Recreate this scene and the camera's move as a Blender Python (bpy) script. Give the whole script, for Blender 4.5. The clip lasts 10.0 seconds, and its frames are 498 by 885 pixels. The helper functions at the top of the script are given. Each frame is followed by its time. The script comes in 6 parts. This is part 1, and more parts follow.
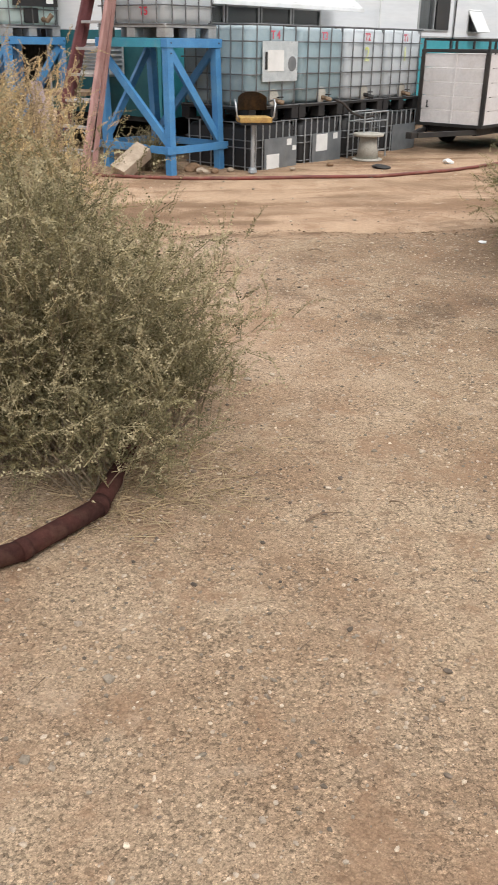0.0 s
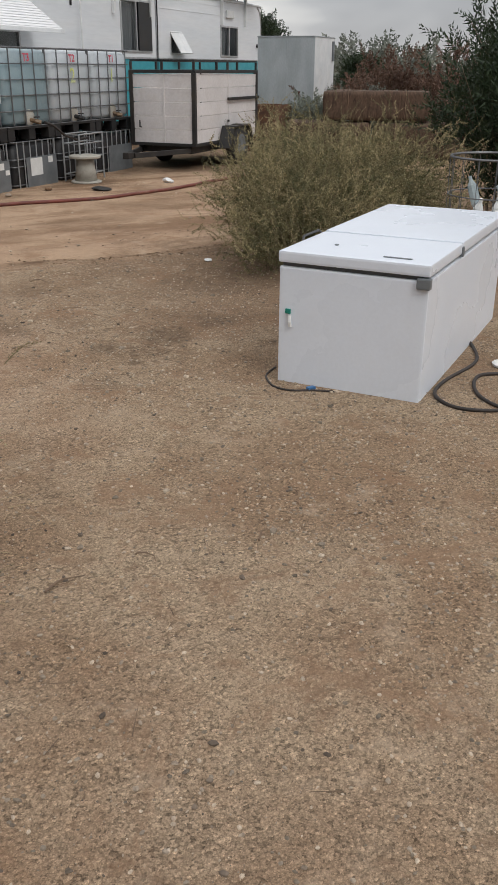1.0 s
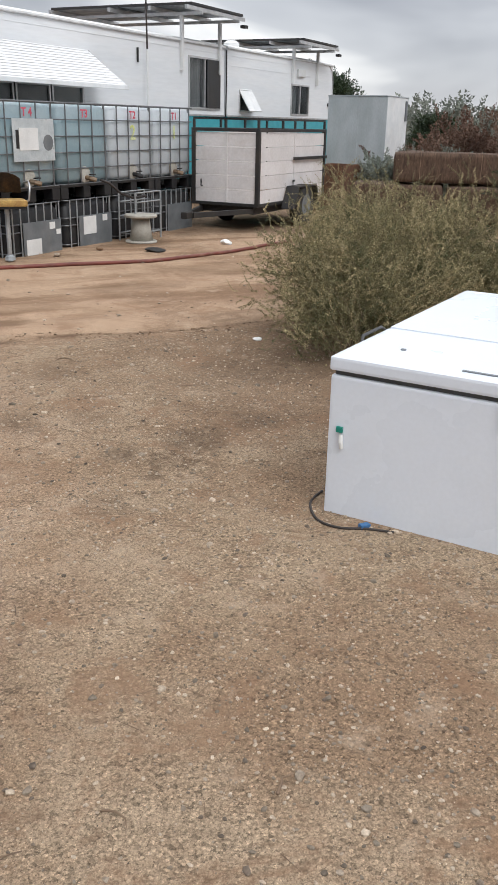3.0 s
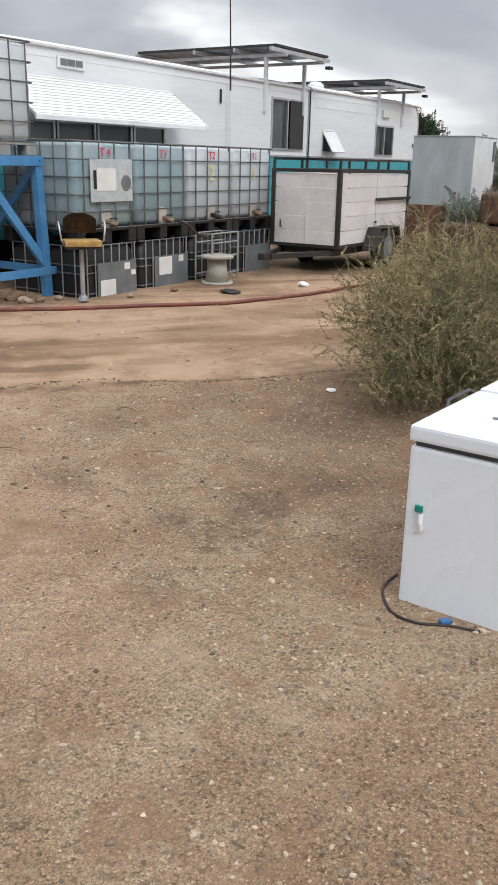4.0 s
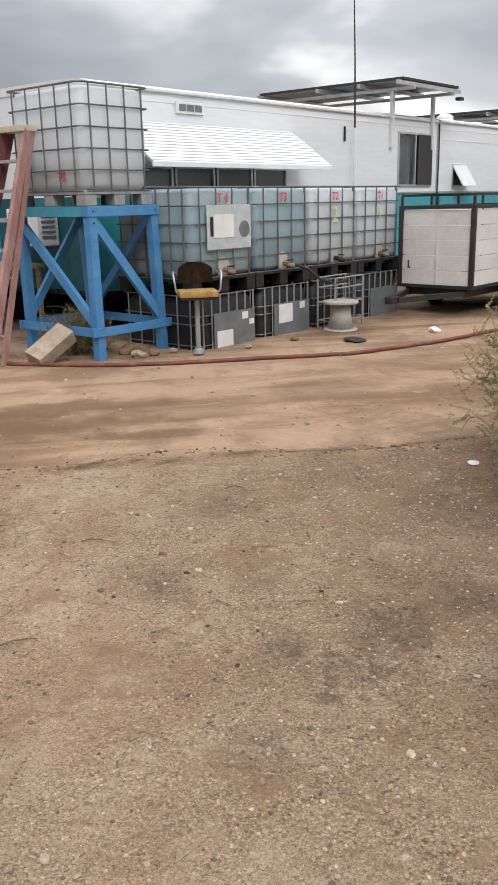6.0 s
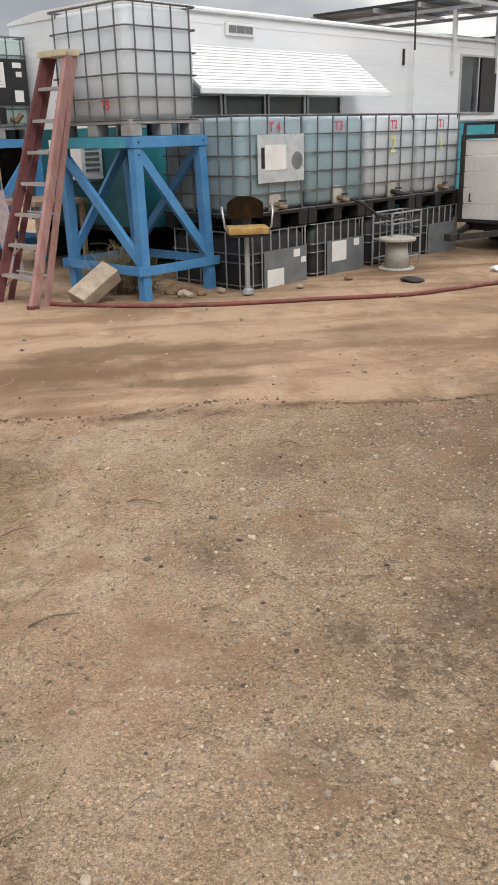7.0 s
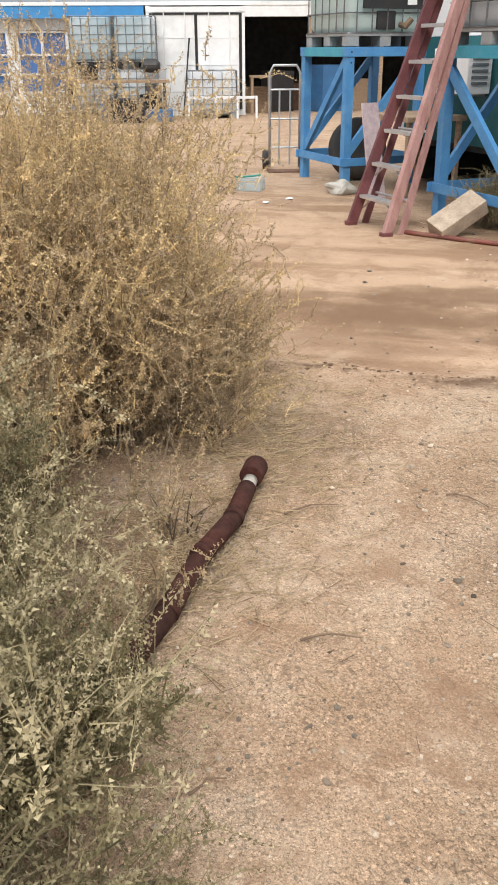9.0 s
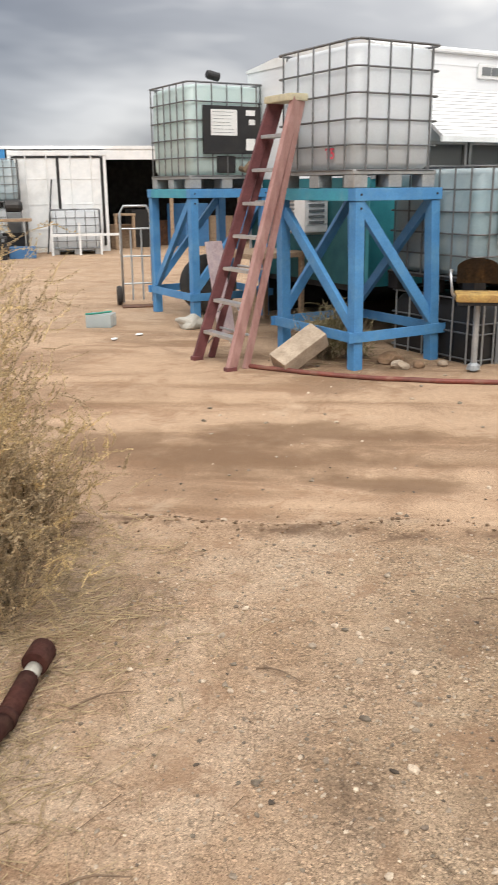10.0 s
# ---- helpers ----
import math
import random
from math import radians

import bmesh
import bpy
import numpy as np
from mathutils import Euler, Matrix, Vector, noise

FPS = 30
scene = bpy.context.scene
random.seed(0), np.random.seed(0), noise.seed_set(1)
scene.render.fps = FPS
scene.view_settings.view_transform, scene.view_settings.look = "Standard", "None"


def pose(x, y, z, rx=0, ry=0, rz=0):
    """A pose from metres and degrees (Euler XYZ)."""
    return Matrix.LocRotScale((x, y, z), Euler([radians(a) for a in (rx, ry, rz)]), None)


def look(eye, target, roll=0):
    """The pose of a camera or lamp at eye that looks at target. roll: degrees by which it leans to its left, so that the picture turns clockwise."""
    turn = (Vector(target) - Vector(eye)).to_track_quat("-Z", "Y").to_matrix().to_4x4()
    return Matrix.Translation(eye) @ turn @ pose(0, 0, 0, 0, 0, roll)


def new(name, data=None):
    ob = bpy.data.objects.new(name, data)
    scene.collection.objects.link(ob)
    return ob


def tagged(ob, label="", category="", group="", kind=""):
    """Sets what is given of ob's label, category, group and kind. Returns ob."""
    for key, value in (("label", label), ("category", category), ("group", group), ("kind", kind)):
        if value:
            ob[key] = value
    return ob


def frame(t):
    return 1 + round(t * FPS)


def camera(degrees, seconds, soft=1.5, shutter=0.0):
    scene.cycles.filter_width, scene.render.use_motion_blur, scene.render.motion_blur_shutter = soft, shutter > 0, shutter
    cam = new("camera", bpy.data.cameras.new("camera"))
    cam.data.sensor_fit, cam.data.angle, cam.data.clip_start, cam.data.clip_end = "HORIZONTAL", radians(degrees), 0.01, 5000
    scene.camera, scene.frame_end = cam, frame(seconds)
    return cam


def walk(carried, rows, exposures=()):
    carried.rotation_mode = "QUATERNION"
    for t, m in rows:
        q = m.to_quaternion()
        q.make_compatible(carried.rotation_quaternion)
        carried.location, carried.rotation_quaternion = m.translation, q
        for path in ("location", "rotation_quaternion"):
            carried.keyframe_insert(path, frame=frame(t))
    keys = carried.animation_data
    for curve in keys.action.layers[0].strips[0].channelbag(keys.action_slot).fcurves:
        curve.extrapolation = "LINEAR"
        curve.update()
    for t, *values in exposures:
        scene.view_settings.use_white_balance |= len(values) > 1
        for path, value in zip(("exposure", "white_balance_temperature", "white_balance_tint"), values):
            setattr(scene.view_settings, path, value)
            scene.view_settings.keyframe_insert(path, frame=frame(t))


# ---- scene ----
cam = camera(32.4, 10.0, 1.45, 0.08)
PATH = [
    (0, (-0.047, 0.111, 1.492), (0.359, 1.877, 0.645), 0.8),
    (0.5, (-0.009, 0.216, 1.496), (0.753, 1.872, 0.674), 2.1),
    (1, (0.142, 0.321, 1.485), (1.063, 1.905, 0.681), 0.4),
    (1.5, (0.354, 0.484, 1.525), (1.229, 2.106, 0.748), 1.5),
    (2, (0.427, 0.649, 1.518), (1.274, 2.296, 0.763), 3.5),
    (2.2, (0.435, 0.765, 1.521), (1.325, 2.395, 0.778), 3.9),
    (3.3, (0.768, 1.169, 1.522), (1.506, 2.897, 0.839), -0.9),
    (3.5, (0.828, 1.252, 1.526), (1.484, 3.021, 0.863), -0.9),
    (4, (0.87, 1.439, 1.511), (1.535, 3.219, 0.888), 1.2),
    (4.5, (0.834, 1.67, 1.519), (1.519, 3.445, 0.901), 1.3),
    (5, (0.903, 1.814, 1.529), (1.488, 3.62, 0.9), -1.4),
    (5.5, (1.083, 2.01, 1.564), (1.514, 3.879, 1.0), -2.2),
    (5.7, (1.102, 2.067, 1.557), (1.513, 3.948, 1.014), -1.6),
    (7, (1.117, 2.49, 1.539), (1.401, 4.348, 0.857), -1.5),
    (7.1, (1.131, 2.523, 1.538), (1.292, 4.385, 0.826), -1.8),
    (7.2, (1.149, 2.56, 1.539), (1.169, 4.42, 0.803), -1.0),
    (7.5, (1.208, 2.67, 1.542), (0.944, 4.494, 0.763), -3.2),
    (8, (1.27, 2.791, 1.522), (0.832, 4.57, 0.719), -2.2),
    (8.5, (1.174, 3.0, 1.514), (0.816, 4.766, 0.647), 0.6),
    (9, (1.109, 3.139, 1.508), (0.646, 4.897, 0.673), -0.4),
    (9.5, (1.215, 3.357, 1.526), (0.607, 5.133, 0.836), -2.2),
    (10, (1.39, 3.527, 1.546), (1.159, 5.429, 0.973), -0.6),
]
EXPOSURES = [(0.0, 0.38, 6350, 10), (0.5, -0.16, 6400, 10), (1.0, -0.36, 6250, 10), (1.5, -0.06, 6100, 10), (2.2, -0.02, 6050, 10), (3.5, 0.08, 6120, 10), (5.7, 0.08, 6200, 10), (7.0, 0.06, 6350, 10), (7.5, 0.24, 6420, 10),
             (8.0, 0.50, 6420, 10), (9.0, 0.55, 6350, 10), (9.5, 0.52, 6400, 10), (10.0, 0.42, 6550, 10)]
walk(cam, [(t, look(eye, target, roll)) for t, eye, target, roll in PATH], EXPOSURES)
SKY, SUN = 1.15, 1.5

# ---------------------------------------------------------------- world and light
world = bpy.data.worlds.new("overcast_world")
scene.world = world
world.use_nodes = True
wn, wl = world.node_tree.nodes, world.node_tree.links
wn.clear()


def wnode(kind, **values):
    nd = wn.new(kind)
    for key, value in values.items():
        nd.inputs[key].default_value = value
    return nd


w_out, w_bg = wn.new("ShaderNodeOutputWorld"), wn.new("ShaderNodeBackground")
w_sky = wn.new("ShaderNodeTexSky")
w_sky.sky_type, w_sky.sun_disc = "NISHITA", False
w_sky.sun_elevation, w_sky.sun_rotation = radians(52), radians(20)
w_tc = wn.new("ShaderNodeTexCoord")
w_map = wn.new("ShaderNodeMapping")
w_map.inputs["Scale"].default_value = (1.0, 1.0, 3.0)
wl.new(w_tc.outputs["Generated"], w_map.inputs["Vector"])
w_n1 = wnode("ShaderNodeTexNoise", Scale=2.5, Detail=4.0, Roughness=0.5, Distortion=0.25)
wl.new(w_map.outputs[0], w_n1.inputs["Vector"])
w_ramp = wn.new("ShaderNodeValToRGB")
w_ramp.color_ramp.elements[0].position, w_ramp.color_ramp.elements[0].color = 0.34, (0.37, 0.37, 0.385, 1)
w_ramp.color_ramp.elements[1].position, w_ramp.color_ramp.elements[1].color = 0.66, (1.2, 1.15, 1.06, 1)
w_mid = w_ramp.color_ramp.elements.new(0.5)
w_mid.color = (0.55, 0.545, 0.545, 1)
wl.new(w_n1.outputs["Fac"], w_ramp.inputs[0])
# the storm bank stands darker in the north-west
w_sep = wn.new("ShaderNodeSeparateXYZ")
wl.new(w_tc.outputs["Generated"], w_sep.inputs[0])
w_side = wn.new("ShaderNodeMapRange")
w_side.inputs["From Min"].default_value, w_side.inputs["From Max"].default_value = -0.40, 0.32
w_side.inputs["To Min"].default_value, w_side.inputs["To Max"].default_value = 0.29, 1.0
wl.new(w_sep.outputs["X"], w_side.inputs[0])
w_high = wn.new("ShaderNodeMapRange")
w_high.inputs["From Min"].default_value, w_high.inputs["From Max"].default_value = 0.20, 0.5
wl.new(w_sep.outputs["Z"], w_high.inputs[0])
w_dark = wn.new("ShaderNodeMath")
w_dark.operation = "MAXIMUM"
wl.new(w_side.outputs[0], w_dark.inputs[0])
wl.new(w_high.outputs[0], w_dark.inputs[1])
w_mul = wn.new("ShaderNodeMix")
w_mul.data_type, w_mul.blend_type = "RGBA", "MULTIPLY"
w_mul.inputs[0].default_value = 1.0
wl.new(w_ramp.outputs[0], w_mul.inputs[6])
w_tint = wn.new("ShaderNodeValToRGB")   # slate blue where it is darkest
w_tint.color_ramp.elements[0].position, w_tint.color_ramp.elements[0].color = 0.29, (0.265, 0.292, 0.352, 1)
w_tint.color_ramp.elements[1].position, w_tint.color_ramp.elements[1].color = 1.0, (1, 1, 1, 1)
wl.new(w_dark.outputs[0], w_tint.inputs[0])
wl.new(w_tint.outputs[0], w_mul.inputs[7])
w_skys = wn.new("ShaderNodeMix")
w_skys.data_type, w_skys.blend_type = "RGBA", "MULTIPLY"
w_skys.inputs[0].default_value = 1.0
wl.new(w_sky.outputs[0], w_skys.inputs[6])
w_skys.inputs[7].default_value = (0.1, 0.1, 0.1, 1)
w_mix = wn.new("ShaderNodeMix")
w_mix.data_type = "RGBA"
w_mix.inputs[0].default_value = 0.93
wl.new(w_skys.outputs[2], w_mix.inputs[6])
wl.new(w_mul.outputs[2], w_mix.inputs[7])
w_up = wn.new("ShaderNodeMapRange")   # an overcast sky is brighter overhead
w_up.inputs["From Min"].default_value, w_up.inputs["From Max"].default_value = 0.22, 1.0
w_up.inputs["To Min"].default_value, w_up.inputs["To Max"].default_value = 1.0, 2.3
wl.new(w_sep.outputs["Z"], w_up.inputs[0])
w_grad = wn.new("ShaderNodeMix")
w_grad.data_type, w_grad.blend_type = "RGBA", "MULTIPLY"
w_grad.inputs[0].default_value = 1.0
wl.new(w_mix.outputs[2], w_grad.inputs[6])
wl.new(w_up.outputs[0], w_grad.inputs[7])
wl.new(w_grad.outputs[2], w_bg.inputs["Color"])
w_bg.inputs["Strength"].default_value = SKY
wl.new(w_bg.outputs[0], w_out.inputs[0])

sun = new("sun", bpy.data.lights.new("sun", "SUN"))
sun.data.energy, sun.data.angle, sun.data.color = SUN, radians(25), (1.0, 0.96, 0.9)
sun.matrix_world = look((3.2, -4, 14), (2, 8, 0))

# ---------------------------------------------------------------- materials


def mat(name, col, col2=None, rough=0.7, metal=0.0, scale=6.0, fine=60.0, fine_amt=0.12, bump=0.15, stain=None, stain_amt=0.5, stain_scale=1.6,
        island=0.0, objrand=0.0, translucent=0.0, clear=0.0, spec=0.4, stretch=(1, 1, 1)):
    """A worn surface: two colours by broad noise, grain, stains, relief, in world metres."""
    m = bpy.data.materials.new(name)
    m.use_nodes = True
    n, l = m.node_tree.nodes, m.node_tree.links
    n.clear()
    out, bsdf = n.new("ShaderNodeOutputMaterial"), n.new("ShaderNodeBsdfPrincipled")
    geo, mp = n.new("ShaderNodeNewGeometry"), n.new("ShaderNodeMapping")
    mp.inputs["Scale"].default_value = stretch
    l.new(geo.outputs["Position"], mp.inputs["Vector"])
    broad, grain = n.new("ShaderNodeTexNoise"), n.new("ShaderNodeTexNoise")
    broad.inputs["Scale"].default_value, broad.inputs["Detail"].default_value = scale, 5
    grain.inputs["Scale"].default_value, grain.inputs["Detail"].default_value = fine, 3
    l.new(mp.outputs[0], broad.inputs["Vector"])
    l.new(mp.outputs[0], grain.inputs["Vector"])
    col2 = col2 or tuple(c * 0.8 for c in col)
    ramp = n.new("ShaderNodeValToRGB")
    ramp.color_ramp.elements[0].position, ramp.color_ramp.elements[1].position = 0.35, 0.65
    ramp.color_ramp.elements[0].color, ramp.color_ramp.elements[1].color = (*col2, 1), (*col, 1)
    l.new(broad.outputs["Fac"], ramp.inputs[0])
    last = ramp.outputs[0]

    def mixed(kind, fac, a, b):
        mx = n.new("ShaderNodeMix")
        mx.data_type, mx.blend_type = "RGBA", kind
        for slot, value in ((0, fac), (6, a), (7, b)):
            if isinstance(value, (int, float, tuple)):
                mx.inputs[slot].default_value = value
            else:
                l.new(value, mx.inputs[slot])
        return mx.outputs[2]

    def ranged(src, a, b, c, d):
        r = n.new("ShaderNodeMapRange")
        for slot, value in enumerate((a, b, c, d)):
            r.inputs[slot + 1].default_value = value
        l.new(src, r.inputs[0])
        return r.outputs[0]

    last = mixed("MULTIPLY", 1.0, last, ranged(grain.outputs["Fac"], 0.3, 0.7, 1 - fine_amt, 1 + fine_amt))
    if stain:
        st = n.new("ShaderNodeTexNoise")
        st.inputs["Scale"].default_value, st.inputs["Detail"].default_value, st.inputs["Roughness"].default_value = stain_scale, 8, 0.7
        l.new(mp.outputs[0], st.inputs["Vector"])
        last = mixed("MIX", ranged(st.outputs["Fac"], 0.5, 0.72, 0.0, stain_amt), last, (*stain, 1))
    if island:
        last = mixed("MULTIPLY", 1.0, last, ranged(geo.outputs["Random Per Island"], 0, 1, 1 - island, 1 + island))
    if objrand:
        info = n.new("ShaderNodeObjectInfo")
        last = mixed("MULTIPLY", 1.0, last, ranged(info.outputs["Random"], 0, 1, 1 - objrand, 1 + objrand))
    l.new(last, bsdf.inputs["Base Color"])
    bsdf.inputs["Metallic"].default_value = metal
    bsdf.inputs["Specular IOR Level"].default_value = spec
    l.new(ranged(broad.outputs["Fac"], 0.3, 0.7, min(1, rough + 0.08), max(0.02, rough - 0.08)), bsdf.inputs["Roughness"])
    if bump:
        bp = n.new("ShaderNodeBump")
        bp.inputs["Strength"].default_value, bp.inputs["Distance"].default_value = bump, 0.01
        l.new(grain.outputs["Fac"], bp.inputs["Height"])
        l.new(bp.outputs[0], bsdf.inputs["Normal"])
    shader = bsdf.outputs[0]
    if translucent:
        tr, ms = n.new("ShaderNodeBsdfTranslucent"), n.new("ShaderNodeMixShader")
        l.new(last, tr.inputs["Color"])
        ms.inputs[0].default_value = translucent
        l.new(shader, ms.inputs[1])
        l.new(tr.outputs[0], ms.inputs[2])
        shader = ms.outputs[0]
    if clear:
        tp, ms = n.new("ShaderNodeBsdfTransparent"), n.new("ShaderNodeMixShader")
        ms.inputs[0].default_value = clear
        l.new(shader, ms.inputs[1])
        l.new(tp.outputs[0], ms.inputs[2])
        shader = ms.outputs[0]
    l.new(shader, out.inputs[0])
    return m


M_WHITE = mat("white_paint", (0.80, 0.80, 0.79), (0.72, 0.73, 0.73), 0.45, fine_amt=0.03, bump=0.03, stain=(0.52, 0.49, 0.44), stain_amt=0.30, stain_scale=2.2)
M_AWNING = mat("awning_white", (0.80, 0.80, 0.80), (0.74, 0.745, 0.75), 0.42, fine_amt=0.02, bump=0.02, stain=(0.64, 0.62, 0.59), stain_amt=0.2)
M_SIDING = mat("caravan_white", (0.80, 0.81, 0.82), (0.73, 0.75, 0.77), 0.38, scale=1.6, fine=9.0, fine_amt=0.03, bump=0.10, stain=(0.56, 0.55, 0.52), stain_amt=0.22, stretch=(0.35, 0.35, 3.0))
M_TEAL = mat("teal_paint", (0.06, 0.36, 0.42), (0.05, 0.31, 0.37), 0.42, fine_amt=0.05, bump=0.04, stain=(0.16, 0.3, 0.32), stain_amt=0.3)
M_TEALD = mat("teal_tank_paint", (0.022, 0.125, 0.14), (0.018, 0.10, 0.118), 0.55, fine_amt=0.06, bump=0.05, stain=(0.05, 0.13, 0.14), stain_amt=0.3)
M_BLUE = mat("blue_steel_paint", (0.085, 0.27, 0.53), (0.065, 0.22, 0.46), 0.5, scale=5, fine_amt=0.08, bump=0.08, stain=(0.15, 0.33, 0.50), stain_amt=0.6, stain_scale=6.0)
M_BLUET = mat("turquoise_paint", (0.06, 0.33, 0.42), (0.06, 0.28, 0.40), 0.5, scale=5, fine_amt=0.08, bump=0.08, stain=(0.16, 0.34, 0.42), stain_amt=0.5, stain_scale=6.0)
M_BLUEF = mat("blue_fascia", (0.05, 0.26, 0.55), (0.05, 0.22, 0.47), 0.5, bump=0.05)
M_BLUEW = mat("blue_window_glaze", (0.085, 0.185, 0.42), (0.07, 0.15, 0.36), 0.25, bump=0.0)
M_GALV = mat("galvanised_steel", (0.46, 0.48, 0.49), (0.36, 0.38, 0.39), 0.5, 0.6, scale=9, fine_amt=0.08, bump=0.05, stain=(0.25, 0.25, 0.24), stain_amt=0.35)
M_SHEET = mat("weathered_zinc_sheet", (0.50, 0.53, 0.54), (0.40, 0.43, 0.44), 0.6, 0.25, scale=2.5, fine_amt=0.06, bump=0.06, stain=(0.33, 0.35, 0.35), stain_amt=0.55, stretch=(1, 1, 0.35))
M_CAGE = mat("cage_steel", (0.20, 0.205, 0.21), (0.14, 0.145, 0.15), 0.5, 0.55, scale=9, fine_amt=0.1, bump=0.05, stain=(0.2, 0.17, 0.14), stain_amt=0.3)
M_BOTTLE = mat("milky_plastic", (0.84, 0.86, 0.88), (0.78, 0.81, 0.83), 0.32, scale=2.5, fine_amt=0.03, bump=0.02, stain=(0.64, 0.66, 0.65), stain_amt=0.3, translucent=0.45, clear=0.12)
M_BOTTLEC = mat("clear_plastic", (0.60, 0.70, 0.73), (0.46, 0.58, 0.62), 0.26, scale=2.2, fine_amt=0.03, bump=0.02, stain=(0.74, 0.79, 0.79), stain_amt=0.6, stain_scale=2.2, translucent=0.2, clear=0.46)
M_BOTTLEG = mat("greenish_plastic", (0.66, 0.77, 0.75), (0.57, 0.69, 0.67), 0.3, scale=2.5, fine_amt=0.03, bump=0.02, stain=(0.74, 0.81, 0.80), stain_amt=0.5, translucent=0.3)
M_WATER = mat("stored_water", (0.20, 0.33, 0.37), (0.14, 0.26, 0.30), 0.2, scale=2, fine_amt=0.03, bump=0.0)
M_WATERL = mat("cloudy_water", (0.55, 0.62, 0.65), (0.47, 0.54, 0.57), 0.25, scale=2, fine_amt=0.03, bump=0.0)
M_BLACK = mat("black_plastic", (0.016, 0.016, 0.018), (0.024, 0.023, 0.022), 0.5, fine_amt=0.1, bump=0.08, stain=(0.07, 0.06, 0.05), stain_amt=0.3)
M_BLACKP = mat("black_steel_paint", (0.022, 0.022, 0.024), (0.035, 0.033, 0.03), 0.5, fine_amt=0.1, bump=0.06, stain=(0.10, 0.07, 0.05), stain_amt=0.35)
M_PLATE = mat("grey_label_plate", (0.20, 0.215, 0.225), (0.15, 0.165, 0.175), 0.5, 0.2, fine_amt=0.05, bump=0.05, stain=(0.28, 0.25, 0.22), stain_amt=0.3)
M_PAPER = mat("paper_label", (0.78, 0.78, 0.76), (0.70, 0.70, 0.68), 0.7, fine_amt=0.04, bump=0.03)
M_FOIL = mat("silver_foil_label", (0.62, 0.66, 0.67), (0.50, 0.55, 0.57), 0.35, 0.3, scale=9, fine_amt=0.08, bump=0.08)
M_RED = mat("red_marker", (0.62, 0.06, 0.09), (0.55, 0.10, 0.14), 0.6, fine_amt=0.2, bump=0.0)
M_YELLOW = mat("yellow_marker", (0.62, 0.66, 0.22), (0.68, 0.72, 0.45), 0.6, fine_amt=0.2, bump=0.0)
M_RUST = mat("rusty_iron", (0.16, 0.075, 0.04), (0.09, 0.05, 0.035), 0.8, 0.1, scale=14, fine_amt=0.25, bump=0.3, stain=(0.28, 0.13, 0.06), stain_amt=0.6, stain_scale=9)
M_PIPE = mat("brown_painted_pipe", (0.060, 0.022, 0.017), (0.040, 0.017, 0.014), 0.88, scale=14, fine_amt=0.2, bump=0.25, stain=(0.13, 0.075, 0.05), stain_amt=0.45, stain_scale=8, spec=0.15)
M_HOSE = mat("red_hose", (0.20, 0.055, 0.04), (0.14, 0.05, 0.04), 0.6, fine_amt=0.15, bump=0.1, stain=(0.33, 0.22, 0.15), stain_amt=0.6, stain_scale=4)
M_CABLE = mat("dark_hose", (0.03, 0.025, 0.022), (0.05, 0.04, 0.035), 0.6, fine_amt=0.15, bump=0.1)
M_TYRE = mat("tyre_rubber", (0.025, 0.025, 0.025), (0.045, 0.04, 0.036), 0.85, fine_amt=0.2, bump=0.3, stain=(0.14, 0.11, 0.08), stain_amt=0.4)
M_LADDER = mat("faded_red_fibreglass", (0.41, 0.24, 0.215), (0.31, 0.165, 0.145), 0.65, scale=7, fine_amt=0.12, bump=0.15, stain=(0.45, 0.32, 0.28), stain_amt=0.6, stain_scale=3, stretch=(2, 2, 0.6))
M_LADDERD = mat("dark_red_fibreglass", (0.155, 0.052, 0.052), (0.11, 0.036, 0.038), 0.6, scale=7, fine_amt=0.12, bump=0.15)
M_ALU = mat("aluminium", (0.62, 0.62, 0.62), (0.5, 0.5, 0.5), 0.42, 0.8, fine_amt=0.06, bump=0.05, stain=(0.35, 0.32, 0.28), stain_amt=0.4)
M_FRIDGE = mat("fridge_enamel", (0.77, 0.81, 0.87), (0.73, 0.77, 0.83), 0.3, scale=1.5, fine_amt=0.015, bump=0.02, stain=(0.66, 0.66, 0.66), stain_amt=0.15, stain_scale=2.4)
M_GASKET = mat("grey_gasket", (0.10, 0.10, 0.10), (0.07, 0.07, 0.07), 0.7, fine_amt=0.1, bump=0.1)
M_WOOD = mat("weathered_plank", (0.36, 0.26, 0.17), (0.26, 0.18, 0.12), 0.8, scale=5, fine=40, fine_amt=0.25, bump=0.3, stretch=(1, 6, 6))
M_FOAM = mat("torn_foam_block", (0.46, 0.37, 0.28), (0.34, 0.27, 0.20), 0.85, scale=8, fine_amt=0.12, bump=0.35, stain=(0.20, 0.15, 0.11), stain_amt=0.5, stain_scale=5)
M_BOARD = mat("mottled_pink_board", (0.52, 0.42, 0.42), (0.42, 0.34, 0.36), 0.7, scale=12, fine_amt=0.1, bump=0.1, stain=(0.26, 0.18, 0.2), stain_amt=0.6, stain_scale=7)
M_SEAT = mat("worn_yellow_seat", (0.50, 0.33, 0.10), (0.34, 0.20, 0.07), 0.8, scale=14, fine_amt=0.2, bump=0.3, stain=(0.10, 0.07, 0.05), stain_amt=0.7, stain_scale=8)
M_VINYL = mat("cracked_dark_vinyl", (0.07, 0.058, 0.052), (0.10, 0.075, 0.06), 0.65, fine_amt=0.2, bump=0.25, stain=(0.36, 0.20, 0.09), stain_amt=0.8, stain_scale=5)
